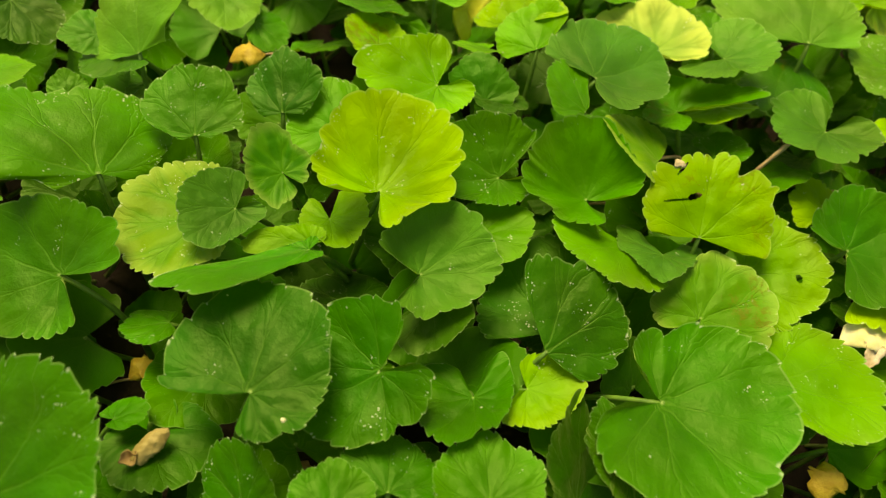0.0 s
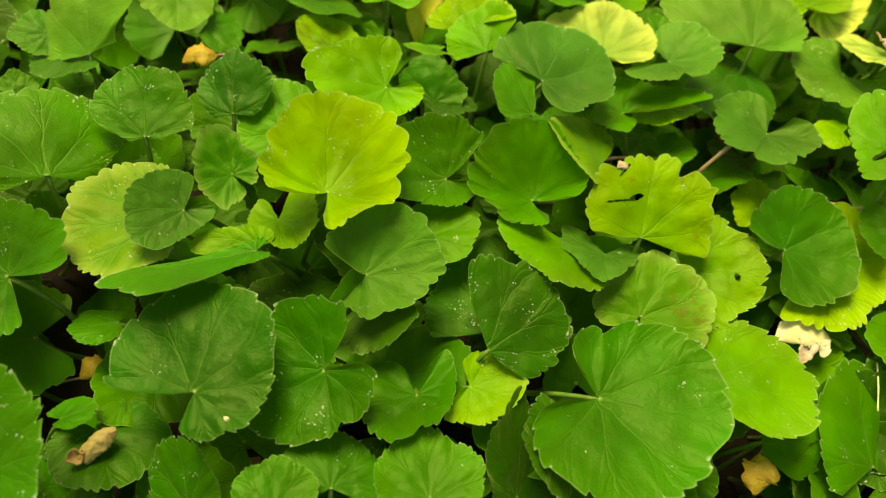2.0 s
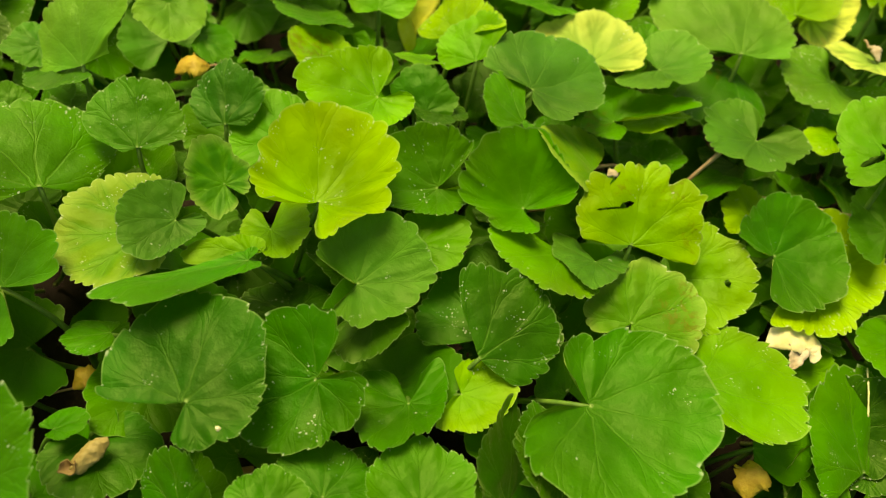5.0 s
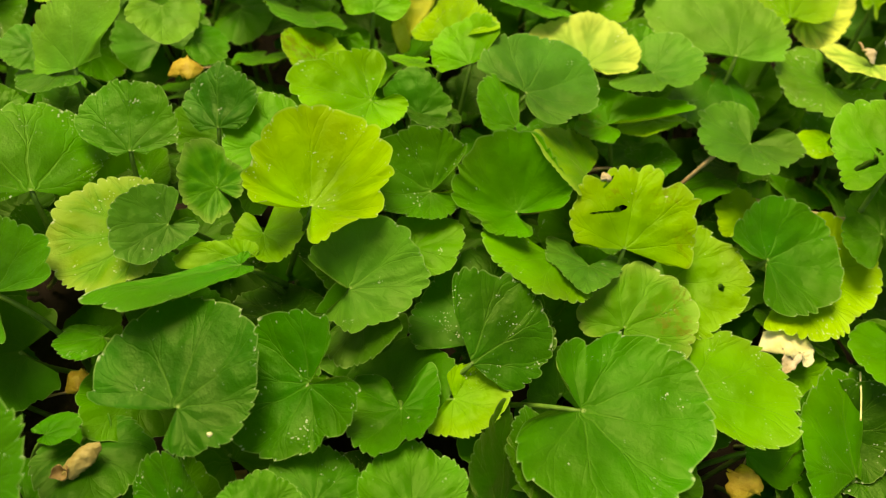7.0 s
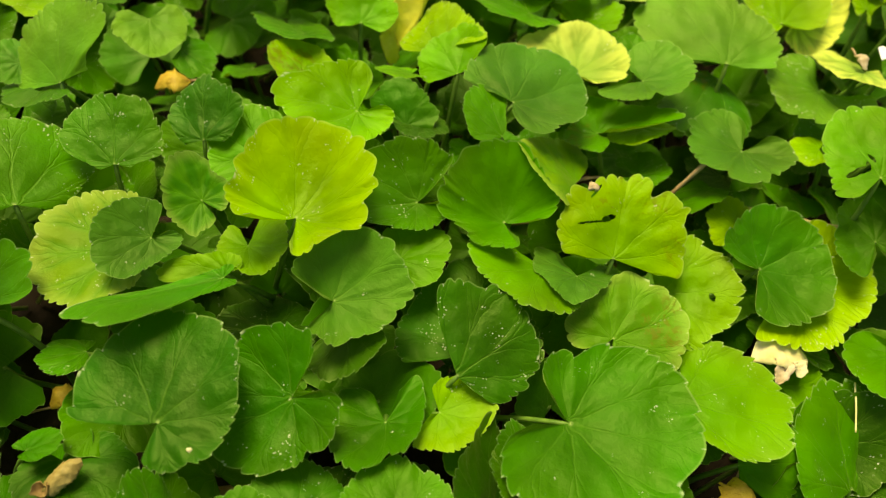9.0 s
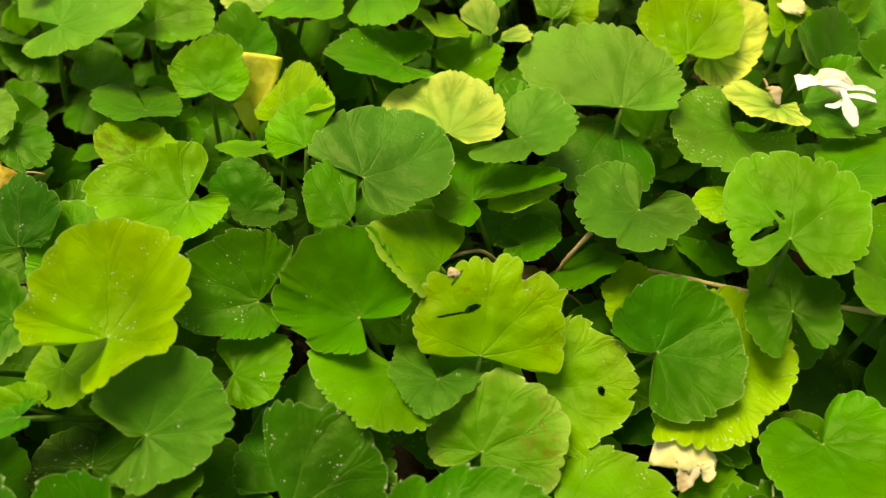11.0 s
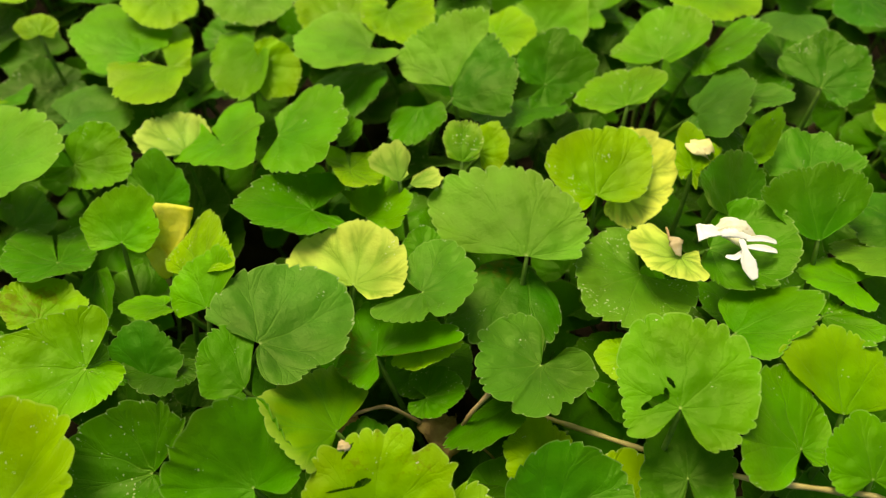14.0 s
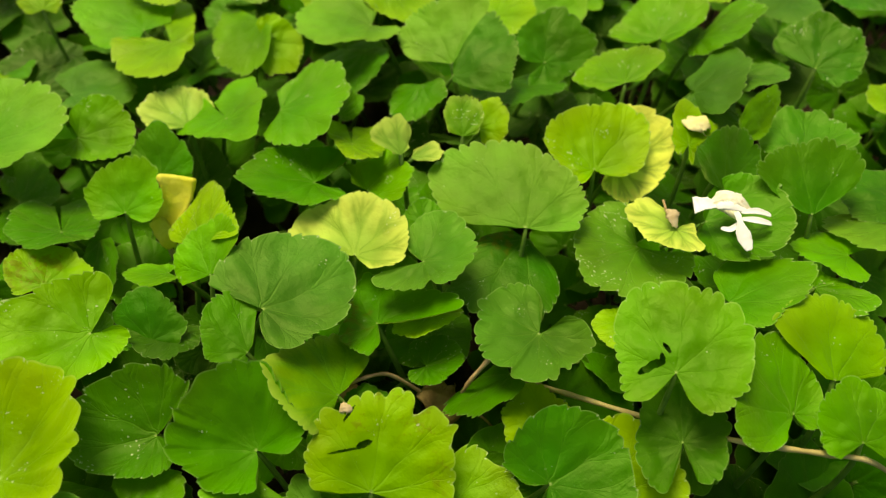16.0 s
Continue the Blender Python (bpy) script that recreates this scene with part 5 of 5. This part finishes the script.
def fallen_flower():
    z = 0.0725
    fl = thing("fallen_flower", "wilted white tubular flower lying on a green leaf", "flower", (0.1045, 0.0375, z))
    piece("petal", fl, WHITE, ribbon([(0.0995, 0.0410, z + 0.0030), (0.0964, 0.0416, z + 0.0030), (0.0932, 0.0420, z + 0.0016)], [0.0022, 0.0044, 0.0066], 0.22, ragged=0.06, seed=1, crumple=0.07, rounded=0.12, thick=0.0003, steps=18), "white flared petal")
    piece("petal", fl, CREASED, ribbon([(0.0985, 0.0420, z + 0.0030), (0.1022, 0.0430, z + 0.0046), (0.1058, 0.0415, z + 0.0048), (0.1092, 0.0390, z + 0.0028)], [0.0026, 0.0058, 0.0052, 0.0016], -0.35, ragged=0.10, seed=3, crumple=0.12, thick=0.0003, rounded=0.3, steps=22, sides=12), "hooded cream petal with brownish creases")
    piece("petal", fl, WHITE, ribbon([(0.0992, 0.0402, z + 0.0034), (0.1030, 0.0402, z + 0.0046), (0.1078, 0.0380, z + 0.0034)], [0.0020, 0.0038, 0.0020], -0.3, ragged=0.06, seed=4, crumple=0.10, thick=0.0003, rounded=0.4, steps=18))
    lobes = (((0.1058, 0.0374, z + 0.0036), (0.1105, 0.0376, z + 0.0034), (0.1152, 0.0370, z + 0.0018), 0.0020), ((0.1052, 0.0356, z + 0.0030), (0.1100, 0.0345, z + 0.0030), (0.1146, 0.0342, z + 0.0014), 0.0021),
             ((0.1050, 0.0350, z + 0.0026), (0.1020, 0.0330, z + 0.0016), (0.0995, 0.0340, z + 0.0010), 0.0017))
    for k, (a, b, c, w) in enumerate(lobes):
        piece("petal_lobe", fl, WHITE, ribbon([a, b, c], [w * 0.6, w * 1.1, w * 0.8], 0.4, ragged=0.04, seed=5 + k, thick=0.0003, rounded=0.9, steps=18))
    piece("lip", fl, WHITE, ribbon([(0.1040, 0.0376, z + 0.0040), (0.1042, 0.0342, z + 0.0038), (0.1044, 0.0300, z + 0.0024), (0.1056, 0.0258, z + 0.0008)], [0.0022, 0.0018, 0.0046, 0.0032], 0.35, ragged=0.05, seed=9, crumple=0.05, thick=0.0003, rounded=0.8, steps=22), "white drooping lip")
    v, f = tube(bend((0.1000, 0.0408, z + 0.0026), (0.1025, 0.0392, z + 0.0032), (0.1050, 0.0362, z + 0.0026), 6), [0.0009, 0.0010, 0.0011, 0.0012, 0.0012, 0.0011, 0.0009], 8)
    piece("corolla_tube", fl, CREAM, (v, f))


def wilted_petal():
    z = 0.0490
    pe = thing("wilted_petal", "crumpled cream-yellow wilted petal lying between leaves", "petal", (0.044, -0.059, z))
    piece("petal_blade", pe, PETAL, ribbon([(0.0356, -0.0590, z), (0.0392, -0.0572, z + 0.0020), (0.0430, -0.0568, z + 0.0030), (0.0472, -0.0578, z + 0.0026), (0.0515, -0.0606, z + 0.0008)], [0.0020, 0.0078, 0.0104, 0.0100, 0.0046], -0.22, ragged=0.08, seed=21, crumple=0.10, rounded=0.4))
    piece("petal_flap", pe, FADED, ribbon([(0.0446, -0.0600, z + 0.0016), (0.0432, -0.0634, z + 0.0005), (0.0416, -0.0660, z - 0.0006)], [0.0062, 0.0042, 0.0012], 0.3, ragged=0.14, seed=22, crumple=0.14), "browned hanging petal flap")
    piece("petal_flap", pe, PETAL, ribbon([(0.0486, -0.0598, z + 0.0018), (0.0490, -0.0622, z + 0.0010), (0.0483, -0.0642, z)], [0.0046, 0.0038, 0.0012], 0.3, ragged=0.14, seed=23, crumple=0.14))


def curled_brown_leaf():
    z = 0.0475
    le = thing("curled_dry_leaf", "small rolled tan dry leaf lying on a leaf", "dry leaf", (-0.1522, -0.092, z))
    piece("rolled_blade", le, TAN, ribbon([(-0.1562, -0.0962, z + 0.0010), (-0.1545, -0.0940, z + 0.0020), (-0.1524, -0.0917, z + 0.0026), (-0.1503, -0.0896, z + 0.0026), (-0.1488, -0.0882, z + 0.0012)], [0.0052, 0.0050, 0.0058, 0.0048, 0.0034], -0.75, ragged=0.06, seed=31, thick=0.0006, steps=22, sides=12, rounded=0.45, crumple=0.14))
    piece("rolled_edge", le, DRY, ribbon([(-0.1578, -0.0938, z + 0.0022), (-0.1571, -0.0954, z + 0.0008), (-0.1553, -0.0972, z + 0.0014)], [0.0022, 0.0046, 0.0022], 0.9, ragged=0.15, seed=32, thick=0.0005), "darker upturned end")


def dry_scrap(at, size, turn, material, label, seed, lift=0.35, broad=0.85, stalked=True):
    """A small crumpled withered leaf."""
    x, y, z = at
    c, s = math.cos(radians(turn)), math.sin(radians(turn))
    le = thing("withered_leaf", label, "dry leaf", at, "withered leaves")

    def p(u, v, w):
        return (x + size * (u * c - v * s), y + size * (u * s + v * c), z + size * w)

    piece("withered_blade", le, material, ribbon([p(-0.5, 0, 0), p(-0.15, 0.05, lift), p(0.2, -0.04, lift * 0.7), p(0.52, 0.02, 0)], [size * 0.25, size * broad, size * broad * 0.88, size * 0.15], -0.4, ragged=0.25, seed=seed, rounded=0.7, crumple=0.12))
    v, f = tube(bend(p(-0.45, 0, 0), p(-0.8, 0.08, 0.1), p(-1.05, 0.2, -0.1), 5), [0.0004] * 6, 5)
    if stalked:
        piece("leaf_stem", le, RUNNER, (v, f))


def yellow_folded_leaf():
    le = thing("folded_yellow_leaf", "withered golden-yellow leaf standing folded between leaves", "dry leaf", (-0.071, 0.057, 0.045))
    piece("folded_blade", le, GOLD, ribbon([(-0.0726, 0.0573, 0.0484), (-0.0721, 0.0606, 0.0527), (-0.0693, 0.0637, 0.0570), (-0.0674, 0.0659, 0.0600), (-0.0663, 0.0679, 0.0627), (-0.0655, 0.0706, 0.0662)], [0.0028, 0.0077, 0.0094, 0.0105, 0.0110, 0.0123], 0.25, up=(-0.1, -0.79, 0.61), ragged=0.10, seed=51, thick=0.0005, crumple=0.05))
    piece("folded_edge", le, GOLD, ribbon([(-0.0745, 0.0610, 0.0560), (-0.0722, 0.0575, 0.0505), (-0.0712, 0.0560, 0.0465)], [0.0050, 0.0060, 0.0020], 0.5, up=(0.5, -1, 0.6), ragged=0.15, seed=52))
    v, f = tube(bend((-0.0722, 0.0562, 0.0470), (-0.073, 0.055, 0.03), (-0.07, 0.06, -0.002), 6), [0.0009] * 7, 6)
    piece("leaf_stem", le, RUNNER, (v, f))


def stem(name, label, points, radius, material, seed=0):
    rng = random.Random(seed)
    pts = []
    for a, b in zip(points, points[1:]):
        for i in range(6):
            pts.append(Vector(a).lerp(Vector(b), i / 6))
    pts.append(Vector(points[-1]))
    for _ in range(3):
        pts = [pts[0]] + [(pts[i - 1] + 2 * pts[i] + pts[i + 1]) / 4 for i in range(1, len(pts) - 1)] + [pts[-1]]
    rad = [radius * (1 + 0.12 * math.sin(i * 1.3) + (0.35 if i % 9 == 4 else 0)) for i in range(len(pts))]
    base = pts[0].copy()
    v, f = tube([p - base for p in pts], rad, 8)
    ob = new(name, mesh_of(name, v, f, material))
    ob.location = base
    return tagged(ob, label, name.split("_")[-1])


fallen_flower()
wilted_petal()
curled_brown_leaf()
yellow_folded_leaf()
dry_scrap((-0.144, 0.0351, 0.0540), 0.0115, 200, AMBER, "crumpled golden-brown withered leaf caught among the leaves", 41)
dry_scrap((-0.1640, -0.0650, 0.0280), 0.0105, 30, AMBER, "small yellowed withered leaf low in the shade", 42)
dry_scrap((0.0254, -0.0963, 0.04), 0.0120, 250, AMBER, "amber withered leaf low among the stalks", 43)
dry_scrap((0.0856, 0.0385, 0.0735), 0.0068, 285, FADED, "shrivelled tan leaf scrap stuck on a yellow leaf", 44, 0.35, 0.6)
dry_scrap((-0.114, -0.0349, 0.0585), 0.0062, 60, PETAL, "tiny pale withered scrap on a lime leaf", 45, 0.15, 0.85, False)
dry_scrap((-0.0120, 0.0020, 0.0300), 0.0180, 20, DRY, "brown withered leaf on the soil under the stalks", 46, 0.2)
dry_scrap((-0.1180, -0.0960, 0.0120), 0.0220, 130, DRY, "brown withered leaf on the soil under the stalks", 47, 0.2)
dry_scrap((0.0150, 0.0010, 0.0350), 0.0160, 160, DRY, "brown withered leaf on the soil under the stalks", 48, 0.2)
dry_scrap((-0.0700, -0.1050, 0.0120), 0.0200, 75, DRY, "brown withered leaf on the soil under the stalks", 49, 0.2)
stem("dry_runner", "thin straw-coloured dry runner stretched across the leaves", [(0.0400, 0.0050, 0.0380), (0.0580, -0.0070, 0.0480), (0.0690, -0.0142, 0.0535), (0.0887, -0.0272, 0.0665), (0.0985, -0.0298, 0.0672), (0.1103, -0.0318, 0.0660), (0.1235, -0.0342, 0.0655), (0.1500, -0.0420, 0.0400), (0.1700, -0.0500, 0.0000)], 0.00075, STRAW, 3)
dry_scrap((0.1036, 0.0762, 0.0728), 0.0085, 40, PETAL, "pale crumpled withered scrap on a yellow-green leaf", 53, 0.06, 1.0, False)
dry_scrap((-0.1443, 0.1081, 0.0663), 0.0095, 15, PETAL, "cream-coloured withered petal caught between leaves", 54, 0.3, 0.8, False)
dry_scrap((-0.0112, -0.0128, 0.0693), 0.0036, 30, FADED, "torn whitish scrap at the rim of a lobed leaf", 50, 0.3, 0.85, False)
stem("dry_twig", "short brown dry stalk poking up between leaves", [(0.0296, 0.0036, 0.0615), (0.0280, 0.0028, 0.0590), (0.0210, -0.0004, 0.0480), (0.0120, -0.0060, 0.0000)], 0.00070, RUNNER, 4)
stem("dry_twig", "thin brown dry stalk in the gap between leaves", [(-0.0150, 0.0014, 0.0500), (-0.0080, 0.0030, 0.0520), (-0.0009, 0.0052, 0.0500), (0.0120, 0.0040, 0.0300), (0.0200, 0.0100, 0.0000)], 0.00055, RUNNER, 5)
stem("grass_straw", "fine pale straw lying on a leaf", [(0.0645, -0.0660, 0.0500), (0.0626, -0.0733, 0.0500), (0.0602, -0.0807, 0.0498)], 0.00024, PETAL, 6)
